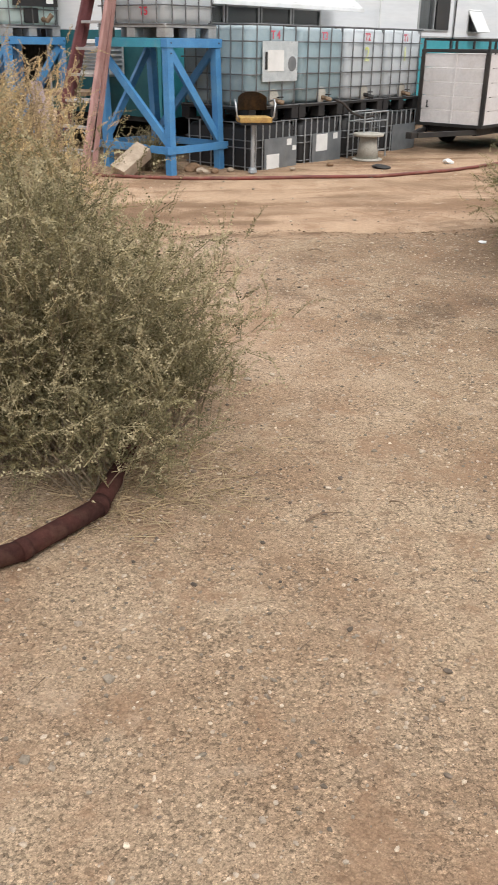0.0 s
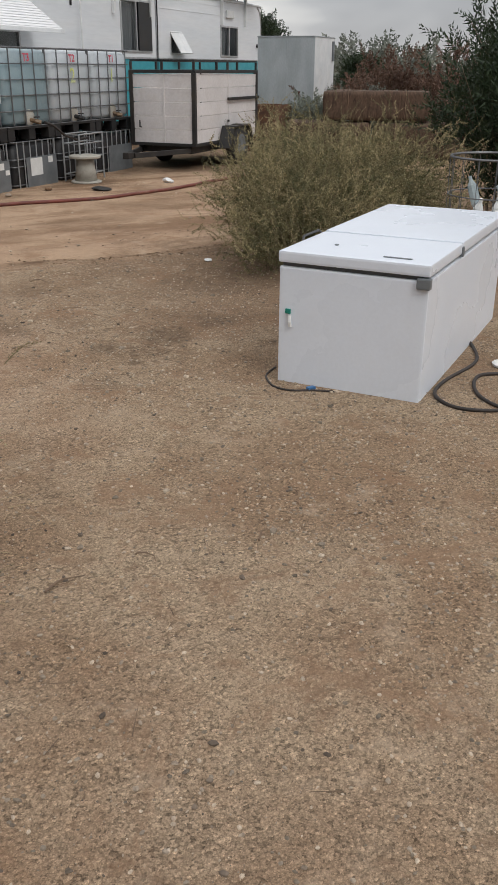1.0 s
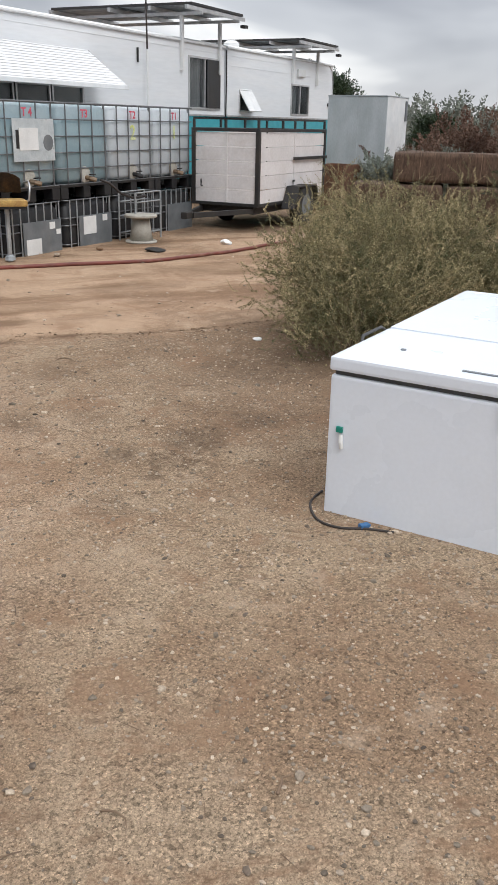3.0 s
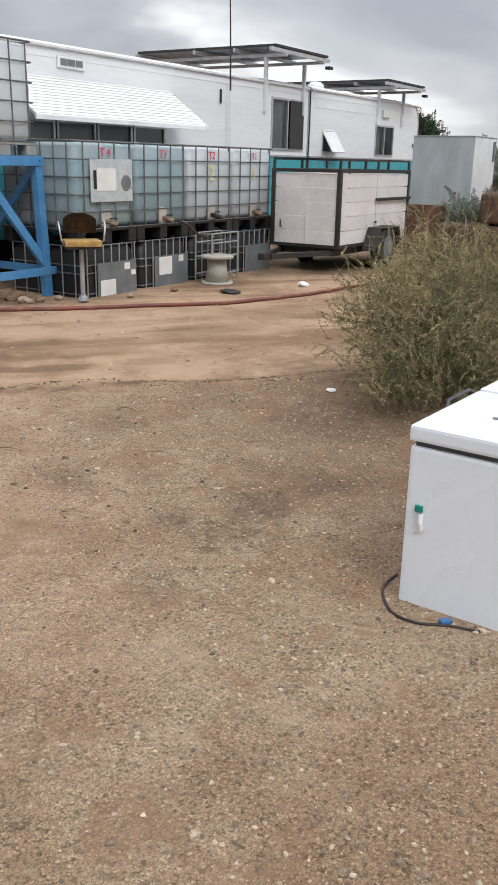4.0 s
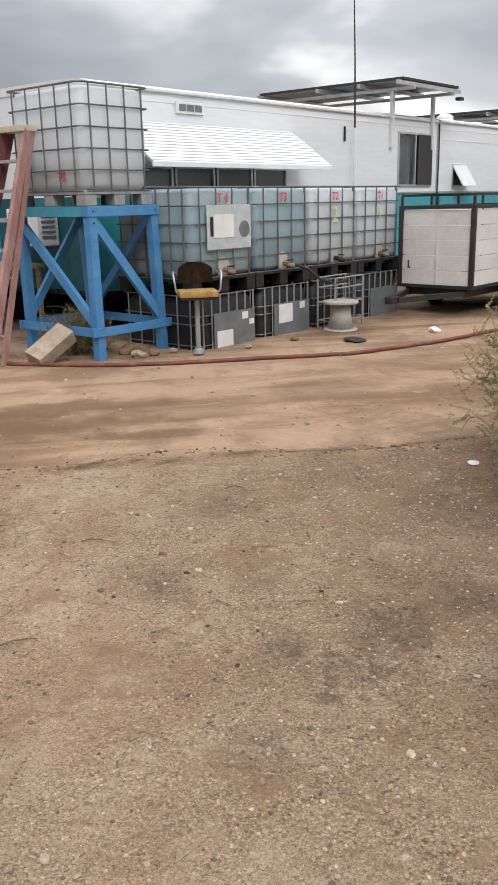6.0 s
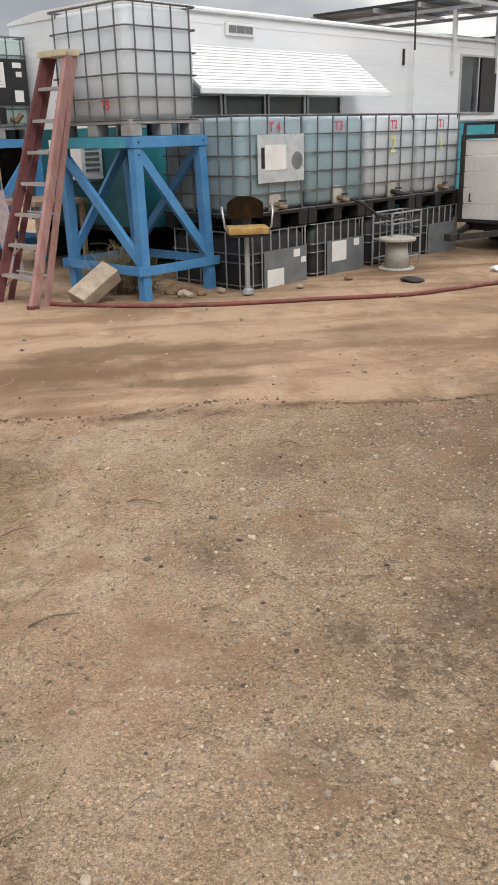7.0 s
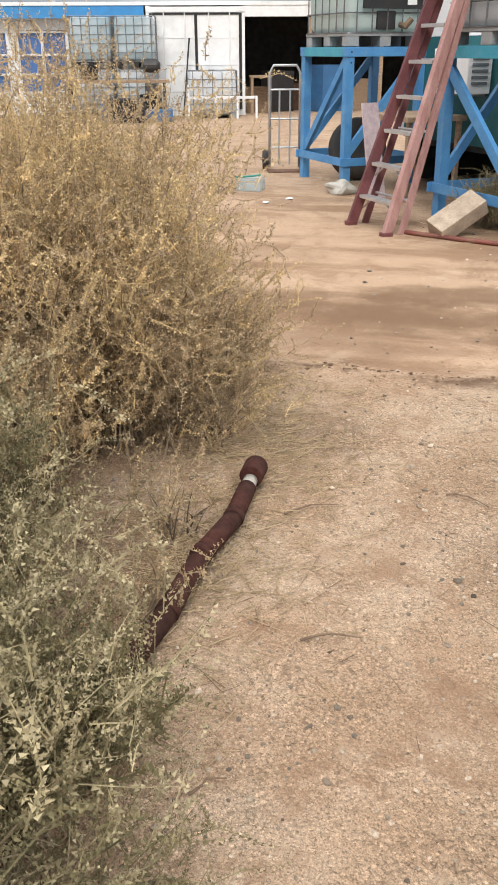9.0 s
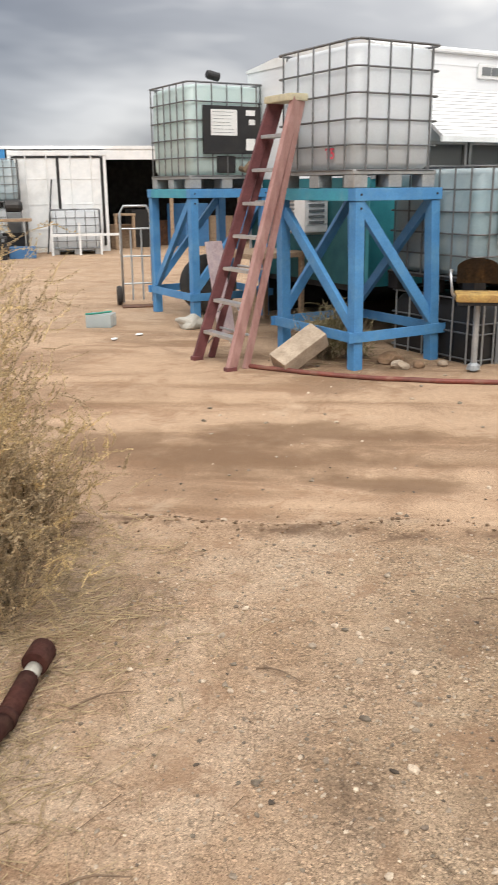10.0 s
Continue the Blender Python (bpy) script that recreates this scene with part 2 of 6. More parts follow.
M_CONC = mat("weathered_grey_spool", (0.46, 0.44, 0.39), (0.38, 0.36, 0.31), 0.85, scale=6, fine_amt=0.15, bump=0.25, stain=(0.2, 0.17, 0.13), stain_amt=0.4)
M_TRPLANK = mat("white_trailer_plank", (0.72, 0.69, 0.68), (0.66, 0.63, 0.62), 0.6, scale=3.0, fine=30, fine_amt=0.05, bump=0.12, stain=(0.50, 0.44, 0.39), stain_amt=0.35, stain_scale=2.8, objrand=0.05)
M_BALE = mat("weathered_brown_straw", (0.125, 0.078, 0.052), (0.065, 0.042, 0.03), 0.95, scale=7, fine=30, fine_amt=0.45, bump=0.6, stain=(0.17, 0.12, 0.08), stain_amt=0.5, stain_scale=3.0, stretch=(5, 5, 1))
M_GLASS = mat("dark_window_glass", (0.05, 0.06, 0.065), (0.04, 0.045, 0.05), 0.06, bump=0.0, fine_amt=0.02, clear=0.7, spec=0.6)
# interior and underside shade put into a near-black base colour
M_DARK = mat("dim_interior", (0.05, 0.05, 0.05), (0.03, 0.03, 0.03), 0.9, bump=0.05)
M_CURTAIN = mat("grey_curtain", (0.36, 0.38, 0.38), (0.27, 0.29, 0.29), 0.9, bump=0.1)
M_SOLAR = mat("solar_glass", (0.015, 0.02, 0.035), (0.012, 0.016, 0.028), 0.12, bump=0.0)
M_PALLET = mat("grey_pallet_plastic", (0.34, 0.35, 0.35), (0.26, 0.27, 0.27), 0.6, bump=0.08, stain=(0.3, 0.24, 0.18), stain_amt=0.5)
M_BRASS = mat("tarnished_brass", (0.26, 0.18, 0.11), (0.17, 0.12, 0.08), 0.5, 0.4, bump=0.1, stain=(0.34, 0.31, 0.27), stain_amt=0.5, stain_scale=9)
M_CAP = mat("yellowed_plastic_cap", (0.62, 0.57, 0.40), (0.50, 0.45, 0.31), 0.6, scale=9, fine_amt=0.1, bump=0.1, stain=(0.36, 0.32, 0.24), stain_amt=0.5, stain_scale=7)
M_BLUEPL = mat("blue_plastic", (0.05, 0.17, 0.36), (0.05, 0.14, 0.30), 0.5, bump=0.04)
M_GREENPL = mat("green_plastic", (0.02, 0.26, 0.20), (0.02, 0.22, 0.17), 0.5, bump=0.04)
M_STONE = mat("gravel_stone", (0.42, 0.345, 0.26), (0.25, 0.195, 0.145), 0.9, scale=40, fine=200, fine_amt=0.2, bump=0.2, island=0.62)
M_PEBD = mat("dark_pebble", (0.165, 0.125, 0.092), (0.10, 0.078, 0.06), 0.9, scale=30, bump=0.2, island=0.5)
M_CLOD = mat("dark_clod", (0.20, 0.125, 0.075), (0.14, 0.09, 0.055), 0.95, scale=20, bump=0.3, island=0.35)
M_TWIG = mat("dry_twig", (0.25, 0.17, 0.11), (0.16, 0.11, 0.075), 0.9, scale=20, bump=0.2, island=0.3)
M_STRAW = mat("dry_grass", (0.46, 0.36, 0.22), (0.34, 0.25, 0.14), 0.9, scale=9, bump=0.0, island=0.3, translucent=0.2)
M_STEM = mat("shrub_stem", (0.25, 0.19, 0.125), (0.14, 0.105, 0.07), 0.9, scale=9, bump=0.1, island=0.35)
M_LEAFA = mat("sage_leaf", (0.245, 0.205, 0.105), (0.125, 0.112, 0.055), 0.75, scale=7.5, fine=16, fine_amt=0.3, bump=0.0, island=0.35, translucent=0.15)
M_TIPA = mat("pale_sage_tip", (0.47, 0.40, 0.245), (0.31, 0.265, 0.15), 0.75, scale=6.0, fine=16, fine_amt=0.25, bump=0.0, island=0.3, translucent=0.2)
M_LEAFB = mat("straw_leaf", (0.52, 0.395, 0.235), (0.33, 0.25, 0.155), 0.75, scale=6.0, fine=14, fine_amt=0.3, bump=0.0, island=0.35, translucent=0.28)
M_TIPB = mat("golden_seed_head", (0.66, 0.50, 0.265), (0.48, 0.37, 0.205), 0.75, scale=4.0, fine=14, fine_amt=0.25, bump=0.0, island=0.3, translucent=0.3)
M_LEAFC = mat("olive_leaf", (0.24, 0.205, 0.105), (0.12, 0.120, 0.056), 0.75, scale=5.0, fine=14, fine_amt=0.3, bump=0.0, island=0.35, translucent=0.18)
M_TIPC = mat("tan_shrub_tip", (0.46, 0.375, 0.21), (0.29, 0.255, 0.135), 0.75, scale=4.0, fine=14, fine_amt=0.25, bump=0.0, island=0.3, translucent=0.22)
M_LEAFD = mat("oleander_leaf", (0.026, 0.045, 0.019), (0.036, 0.054, 0.024), 0.55, scale=2.0, bump=0.0, island=0.4, translucent=0.2)
M_LEAFE = mat("red_brown_leaf", (0.125, 0.07, 0.05), (0.18, 0.11, 0.075), 0.75, scale=2.0, bump=0.0, island=0.35, translucent=0.2)
M_LEAFF = mat("grey_green_leaf", (0.24, 0.26, 0.22), (0.17, 0.185, 0.15), 0.75, scale=2.0, bump=0.0, island=0.3, translucent=0.25)


# x, y, reach, strength: crumbs, litter and painted shade under things, then damp soil on the wheel track
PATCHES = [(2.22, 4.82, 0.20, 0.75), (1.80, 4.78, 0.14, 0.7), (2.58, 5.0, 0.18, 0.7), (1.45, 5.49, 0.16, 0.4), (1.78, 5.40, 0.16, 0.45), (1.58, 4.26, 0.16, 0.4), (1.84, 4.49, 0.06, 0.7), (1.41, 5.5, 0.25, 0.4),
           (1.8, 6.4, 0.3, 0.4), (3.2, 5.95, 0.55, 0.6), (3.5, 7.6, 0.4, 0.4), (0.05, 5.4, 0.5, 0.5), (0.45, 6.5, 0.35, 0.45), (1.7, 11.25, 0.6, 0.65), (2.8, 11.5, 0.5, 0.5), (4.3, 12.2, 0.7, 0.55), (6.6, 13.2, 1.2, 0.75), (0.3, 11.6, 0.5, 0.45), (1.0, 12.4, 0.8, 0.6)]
DAMP = [(1.24, 9.0, 0.52, 0.8), (0.80, 8.5, 0.55, 0.85), (1.66, 8.05, 0.28, 0.8), (-0.15, 8.75, 0.46, 0.75), (2.1, 8.6, 0.30, 0.4), (3.2, 9.3, 0.45, 0.4), (-0.6, 9.9, 0.4, 0.35), (4.3, 9.9, 0.5, 0.4)]


def ground_material():
    """Gravelly yard, smoother reddish wheel track, pebbles, painted shade, damp and littered patches."""
    m = bpy.data.materials.new("dirt_ground")
    m.use_nodes = True
    n, l = m.node_tree.nodes, m.node_tree.links
    bsdf = n["Principled BSDF"]
    geo = n.new("ShaderNodeNewGeometry")
    pos = geo.outputs["Position"]

    def noise_tex(s, d, r=0.5, dist=0.0, src=None):
        t = n.new("ShaderNodeTexNoise")
        for key, value in (("Scale", s), ("Detail", d), ("Roughness", r), ("Distortion", dist)):
            t.inputs[key].default_value = value
        l.new(src or pos, t.inputs["Vector"])
        return t.outputs["Fac"]

    def ranged(src, a, b, c=0.0, d=1.0):
        r = n.new("ShaderNodeMapRange")
        r.interpolation_type = "SMOOTHSTEP"
        for slot, value in enumerate((a, b, c, d)):
            r.inputs[slot + 1].default_value = value
        l.new(src, r.inputs[0])
        return r.outputs[0]

    def math_node(op, a, b=0.5):
        k = n.new("ShaderNodeMath")
        k.operation = op
        for slot, value in enumerate((a, b)):
            if isinstance(value, (int, float)):
                k.inputs[slot].default_value = value
            else:
                l.new(value, k.inputs[slot])
        return k.outputs[0]

    def mixed(kind, fac, a, b):
        mx = n.new("ShaderNodeMix")
        mx.data_type, mx.blend_type = "RGBA", kind
        for slot, value in ((0, fac), (6, a), (7, b)):
            if isinstance(value, (int, float, tuple)):
                mx.inputs[slot].default_value = value
            else:
                l.new(value, mx.inputs[slot])
        return mx.outputs[2]

    sep = n.new("ShaderNodeSeparateXYZ")
    l.new(pos, sep.inputs[0])
    wob = noise_tex(0.9, 4, 0.6)
    wob2 = noise_tex(2.3, 5, 0.6)
    yy = math_node("ADD", sep.outputs["Y"], math_node("MULTIPLY", math_node("SUBTRACT", wob, 0.5), 1.6))
    road = math_node("MULTIPLY", ranged(yy, 6.9, 7.6), ranged(yy, 11.6, 14.0, 1.0, 0.35))
    # streaks drawn out along the wheel track
    mp = n.new("ShaderNodeMapping")
    mp.inputs["Scale"].default_value = (0.28, 1.5, 1.0)
    mp.inputs["Rotation"].default_value = (0, 0, radians(-8))
    l.new(pos, mp.inputs["Vector"])
    streak = noise_tex(1.5, 5, 0.55, 0.3, mp.outputs[0])
    gravel = mixed("MIX", ranged(noise_tex(1.3, 7, 0.68, 0.4), 0.36, 0.64), (0.335, 0.226, 0.142, 1), (0.455, 0.340, 0.228, 1))
    # pale sand along the pipe, dark loam and painted shrub shade towards the fridge and the shrub
    xx = math_node("ADD", sep.outputs["X"], math_node("ADD", math_node("MULTIPLY", math_node("SUBTRACT", wob, 0.5), 1.3), math_node("MULTIPLY", math_node("SUBTRACT", wob2, 0.5), 0.7)))
    sandy = mixed("MIX", ranged(noise_tex(2.1, 7, 0.66, 0.5), 0.38, 0.62), (0.475, 0.325, 0.212, 1), (0.585, 0.435, 0.308, 1))
    sand = math_node("MULTIPLY", ranged(xx, 0.8, 2.0, 0.85, 0.0), ranged(yy, 2.9, 4.6, 0.15, 1.0))
    gravel = mixed("MIX", sand, gravel, sandy)
    loam_shade = math_node("MULTIPLY", ranged(xx, 1.9, 3.0, 0.0, 0.7), ranged(yy, 4.0, 5.2))
    gravel = mixed("MIX", loam_shade, gravel, (0.275, 0.185, 0.118, 1))
    dirt = mixed("MIX", ranged(streak, 0.34, 0.56), (0.27, 0.168, 0.102, 1), (0.49, 0.340, 0.225, 1))
    dirt = mixed("MIX", ranged(noise_tex(0.55, 5, 0.6, 0.8), 0.50, 0.62, 0.0, 0.7), dirt, (0.26, 0.165, 0.103, 1))
    col = mixed("MIX", road, gravel, dirt)
    # pebbles: a few cells stand out pale or dark, their rims in shade

    def pebble_layer(base, size, amount):
        vt = n.new("ShaderNodeTexVoronoi")
        vt.inputs["Scale"].default_value = size
        l.new(pos, vt.inputs["Vector"])
        vs = n.new("ShaderNodeSeparateColor")
        l.new(vt.outputs["Color"], vs.inputs[0])
        tone = n.new("ShaderNodeValToRGB")
        tone.color_ramp.interpolation = "LINEAR"
        stops = ((0.0, 0.50), (0.10, 0.66), (0.20, 0.90), (0.76, 1.04), (0.90, 1.18), (1.0, 1.4))
        for k, (at, value) in enumerate(stops):
            e = tone.color_ramp.elements[k] if k < 2 else tone.color_ramp.elements.new(at)
            e.position = at
            e.color = (value / 1.5, value / 1.5, value / 1.5, 1)
        l.new(vs.outputs[0], tone.inputs[0])
        t = mixed("MULTIPLY", 1.0, tone.outputs[0], (1.5, 1.5, 1.5, 1))
        t = mixed("MULTIPLY", 0.55, t, ranged(vt.outputs["Distance"], 0.25, 0.75, 1.08, 0.62))
        return mixed("MULTIPLY", amount, base, t), vt

    speck = math_node("MULTIPLY", math_node("MULTIPLY", ranged(road, 0, 1, 1.25, 0.22), ranged(sand, 0, 1, 1.0, 0.6)), ranged(noise_tex(3.0, 5, 0.7), 0.33, 0.6, 0.4, 1.0))
    peb, vor = pebble_layer(col, 105, speck)
    peb, vor2 = pebble_layer(peb, 290, 1.0)
    # earth-brown and dusty drifts
    drift = ranged(noise_tex(2.6, 8, 0.74, 0.6), 0.50, 0.64, 0.0, 0.62)
    peb = mixed("MIX", drift, peb, (0.265, 0.160, 0.096, 1))
    spots = math_node("MULTIPLY", ranged(noise_tex(5.5, 6, 0.75, 0.4), 0.57, 0.68, 0.0, 0.55), ranged(road, 0, 1, 1.0, 0.4))
    peb = mixed("MIX", spots, peb, (0.20, 0.125, 0.078, 1))
    pale = ranged(noise_tex(3.7, 7, 0.7), 0.54, 0.72, 0.0, 0.45)
    peb = mixed("MIX", pale, peb, (0.53, 0.410, 0.295, 1))
    # the crumbled lip of the track, its ragged shadow line painted dark
    lip_shade = math_node("ABSOLUTE", math_node("SUBTRACT", math_node("ADD", sep.outputs["Y"], math_node("MULTIPLY", math_node("SUBTRACT", noise_tex(1.7, 6, 0.65), 0.5), 0.55)), 7.27))
    lip_shade = math_node("MULTIPLY", ranged(lip_shade, 0.0, 0.13, 0.9, 0.0), ranged(noise_tex(2.9, 6, 0.7), 0.42, 0.56, 0.15, 1.0))
    peb = mixed("MIX", lip_shade, peb, (0.13, 0.08, 0.05, 1))
    # patches of dark crumbs and painted shade by shrubs, stands and trailer, then damp soil
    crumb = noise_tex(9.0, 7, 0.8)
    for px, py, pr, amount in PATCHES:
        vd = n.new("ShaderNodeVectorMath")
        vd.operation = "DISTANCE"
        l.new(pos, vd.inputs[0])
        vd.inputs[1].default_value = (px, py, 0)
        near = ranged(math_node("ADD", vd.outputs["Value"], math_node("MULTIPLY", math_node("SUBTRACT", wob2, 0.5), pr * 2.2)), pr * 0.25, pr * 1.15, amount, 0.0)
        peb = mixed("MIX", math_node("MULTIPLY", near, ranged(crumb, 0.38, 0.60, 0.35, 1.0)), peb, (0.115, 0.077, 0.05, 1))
    flat = n.new("ShaderNodeMapping")
    flat.inputs["Scale"].default_value = (0.5, 1.35, 1.0)
    l.new(pos, flat.inputs["Vector"])
    for px, py, pr, amount in DAMP:
        vd = n.new("ShaderNodeVectorMath")
        vd.operation = "DISTANCE"
        l.new(flat.outputs[0], vd.inputs[0])
        vd.inputs[1].default_value = (px * 0.5, py * 1.35, 0)
        near = ranged(math_node("ADD", vd.outputs["Value"], math_node("MULTIPLY", math_node("SUBTRACT", wob2, 0.5), pr * 2.0)), pr * 0.35, pr * 1.1, amount, 0.0)
        peb = mixed("MIX", near, peb, (0.175, 0.108, 0.064, 1))
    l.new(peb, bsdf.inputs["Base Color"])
    bsdf.inputs["Roughness"].default_value = 0.93
    bsdf.inputs["Specular IOR Level"].default_value = 0.15
    h = math_node("ADD", math_node("MULTIPLY", math_node("SUBTRACT", 1.0, vor.outputs["Distance"]), 0.55), math_node("MULTIPLY", noise_tex(45, 6, 0.7), 0.8))
    h = math_node("ADD", h, math_node("MULTIPLY", vor2.outputs["Distance"], -0.25))
    bp = n.new("ShaderNodeBump")
    l.new(ranged(road, 0, 1, 0.9, 0.5), bp.inputs["Strength"])
    bp.inputs["Distance"].default_value = 0.012
    l.new(h, bp.inputs["Height"])
    l.new(bp.outputs[0], bsdf.inputs["Normal"])
    return m


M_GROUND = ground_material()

# ---------------------------------------------------------------- building helpers
YARD = pose(1.37, 10.85, 0, 0, 0, 37.5)      # the tank row's own axes: x along the row, y away from the track
FAR = pose(-4.76, 25.31, 0, 0, 0, 18.9)      # the workshop row at the back


def place(frame_m, a, b, z=0.0, turn=0.0):
    return frame_m @ pose(a, b, z, 0, 0, turn)


def thing(name, m, label, category, group="", kind=""):
    ob = new(name)
    ob.matrix_world = m
    return tagged(ob, label, category, group, kind)


def part(name, bm, material, parent, label="", smooth=False):
    me = bpy.data.meshes.new(name)
    bm.to_mesh(me)
    bm.free()
    me.materials.append(material)
    if smooth:
        me.shade_smooth()
    ob = new(name, me)
    ob.parent = parent
    return tagged(ob, label)


def again(src, m, parent):
    """One more piece like src, on the same mesh."""
    ob = new(src.name.split(".")[0], src.data)
    ob.parent = parent
    ob.matrix_basis = m
    return ob


def solo(name, bm, material, label, category, m=None, group="", kind="", smooth=False):
    ob = part(name, bm, material, None, label, smooth)
    if m is not None:
        ob.matrix_world = m
    return tagged(ob, label, category, group, kind)


def box(x0, y0, z0, x1, y1, z1, bevel=0.0, bm=None):
    bm = bm or bmesh.new()
    made = bmesh.ops.create_cube(bm, size=1.0, matrix=Matrix.Translation(((x0 + x1) / 2, (y0 + y1) / 2, (z0 + z1) / 2)) @ Matrix.Diagonal((x1 - x0, y1 - y0, z1 - z0, 1)))
    if bevel:
        edges = list({e for v in made["verts"] for e in v.link_edges})
        bmesh.ops.bevel(bm, geom=edges, offset=bevel, segments=2, profile=0.7, affect="EDGES")
    return bm


def tube(points, r, n=8, bm=None, closed=False, square=False, r1=None):
    """A pipe along points, of radius r tapering to r1."""
    bm = bm or bmesh.new()
    pts = [Vector(p) for p in points]
    rings, count = [], len(pts)
    side = None
    for i, p in enumerate(pts):
        if closed:
            d = (pts[(i + 1) % count] - pts[i - 1]).normalized()
        else:
            d = (pts[min(i + 1, count - 1)] - pts[max(i - 1, 0)]).normalized()
        if side is None:
            side = d.cross(Vector((0, 0, 1)))
            if side.length < 0.01:
                side = d.cross(Vector((0, 1, 0)))
        side = (side - d * side.dot(d)).normalized()
        up = d.cross(side)
        rr = r if r1 is None else r + (r1 - r) * i / max(1, count - 1)
        k, off = (4, math.pi / 4) if square else (n, 0)
        rings.append([bm.verts.new(p + (side * math.cos(off + 2 * math.pi * j / k) + up * math.sin(off + 2 * math.pi * j / k)) * rr) for j in range(k)])
    for i in range(count if closed else count - 1):
        a, b = rings[i], rings[(i + 1) % count]
        for j in range(len(a)):
            bm.faces.new((a[j], a[(j + 1) % len(a)], b[(j + 1) % len(a)], b[j]))
    if not closed:
        bm.faces.new(rings[0][::-1])
        bm.faces.new(rings[-1])
    bmesh.ops.recalc_face_normals(bm, faces=bm.faces)
    return bm


def bar(p, q, w, d, bevel=0.004, bm=None):
    """A rectangular bar from p to q: w across level, d across upright."""
    p, q = Vector(p), Vector(q)
    way = q - p
    side = way.cross(Vector((0, 0, 1)))
    if side.length < 1e-4:
        side = Vector((1, 0, 0))
    side.normalize()
    up = side.cross(way).normalized()
    m = Matrix((side, way.normalized(), up)).transposed().to_4x4()
    tmp = box(-w / 2, 0, -d / 2, w / 2, way.length, d / 2, bevel)
    bmesh.ops.transform(tmp, matrix=Matrix.Translation(p) @ m, verts=tmp.verts)
    if bm is None:
        return tmp
    me = bpy.data.meshes.new("tmp")
    tmp.to_mesh(me)
    tmp.free()
    bm.from_mesh(me)
    bpy.data.meshes.remove(me)
    return bm


def lathe(profile, n=20, m=None):
    """A turned body from (radius, z) pairs, closed at the ends on the axis."""
    bm = bmesh.new()
    rings = [[bm.verts.new((r * math.cos(2 * math.pi * j / n), r * math.sin(2 * math.pi * j / n), z)) for j in range(n)] for r, z in profile]
    for a, b in zip(rings, rings[1:]):
        for j in range(n):
            bm.faces.new((a[j], a[(j + 1) % n], b[(j + 1) % n], b[j]))
    bm.faces.new(rings[0][::-1])
    bm.faces.new(rings[-1])
    if m is not None:
        bmesh.ops.transform(bm, matrix=m, verts=bm.verts)
    return bm


def holed_wall(a0, a1, z0, z1, b0, b1, holes):
    """A wall of real thickness with openings (a0, z0, a1, z1) right through it."""
    bm = bmesh.new()
    xs = sorted({a0, a1, *[h[0] for h in holes], *[h[2] for h in holes]})
    zs = sorted({z0, z1, *[h[1] for h in holes], *[h[3] for h in holes]})
    for xa, xb in zip(xs, xs[1:]):
        for za, zb in zip(zs, zs[1:]):
            cx, cz = (xa + xb) / 2, (za + zb) / 2
            if not any(h[0] < cx < h[2] and h[1] < cz < h[3] for h in holes):
                box(xa, b0, za, xb, b1, zb, 0, bm)
    bmesh.ops.remove_doubles(bm, verts=bm.verts, dist=1e-4)
    seen = {}
    for f in bm.faces:
        seen.setdefault(tuple(round(c, 3) for c in f.calc_center_median()), []).append(f)
    bmesh.ops.delete(bm, geom=[f for fs in seen.values() if len(fs) > 1 for f in fs], context="FACES")
    return bm


def raw(name, verts, faces, material, parent=None, label=""):
    me = bpy.data.meshes.new(name)
    me.from_pydata(verts, [], faces)
    me.materials.append(material)
    ob = new(name, me)
    ob.parent = parent
    return tagged(ob, label)


def words(text, size, material, parent, m, label):
    """Lettering as a flat mesh, reading along its own x."""
    cu = bpy.data.curves.new("lettering", "FONT")
    cu.body, cu.size, cu.align_x, cu.align_y = text, size, "CENTER", "CENTER"
    cu.extrude, cu.offset = 0.0008, 0.003
    tmp = new("lettering_curve", cu)
    me = bpy.data.meshes.new_from_object(tmp.evaluated_get(bpy.context.evaluated_depsgraph_get()))
    bpy.data.objects.remove(tmp)
    me.materials.append(material)
    ob = new("lettering", me)
    ob.parent, ob.matrix_basis = parent, m
    return tagged(ob, label)

# ---------------------------------------------------------------- ground


def spaced(lo, hi, step, far):
    xs = list(np.arange(lo, hi + 1e-6, step))
    s, a, b = step, lo, hi
    while b < far:
        s *= 1.22
        a, b = a - s, b + s
        xs = [a] + xs + [b]
    return xs


def ground_height(x, y):
    edge = 7.25 + 0.12 * math.sin(x * 1.3) + 0.07 * math.sin(x * 3.7 + 1)
    z = 0.012 * noise.noise((x * 1.1, y * 1.1, 0)) + 0.006 * noise.noise((x * 4.5, y * 4.5, 3))
    k = min(1, max(0, (y - edge) / 0.10)) * min(1, max(0, (10.3 - y) / 0.9))
    lump = min(1, max(0, 1 - abs(y - edge) / 0.16))
    z += -0.035 * k + 0.022 * lump * (0.6 + 0.8 * noise.noise((x * 5, y * 5, 9)))
    for c, w, d in ((8.1, 0.26, 0.02), (9.55, 0.3, 0.022)):
        z -= d * math.exp(-((y - c - 0.1 * math.sin(x * 0.9)) / w) ** 2) * k
    for fx, fy, fr in ((2.2, 11.2, 1.4), (4.5, 13.0, 1.8), (3.2, 3.9, 1.3), (-0.2, 14.3, 1.6)):
        z *= min(1, max(0.25, math.hypot(x - fx, y - fy) / fr))
    far = math.hypot(x - 2, y - 8)
    return z * min(1, 40 / max(40, far))


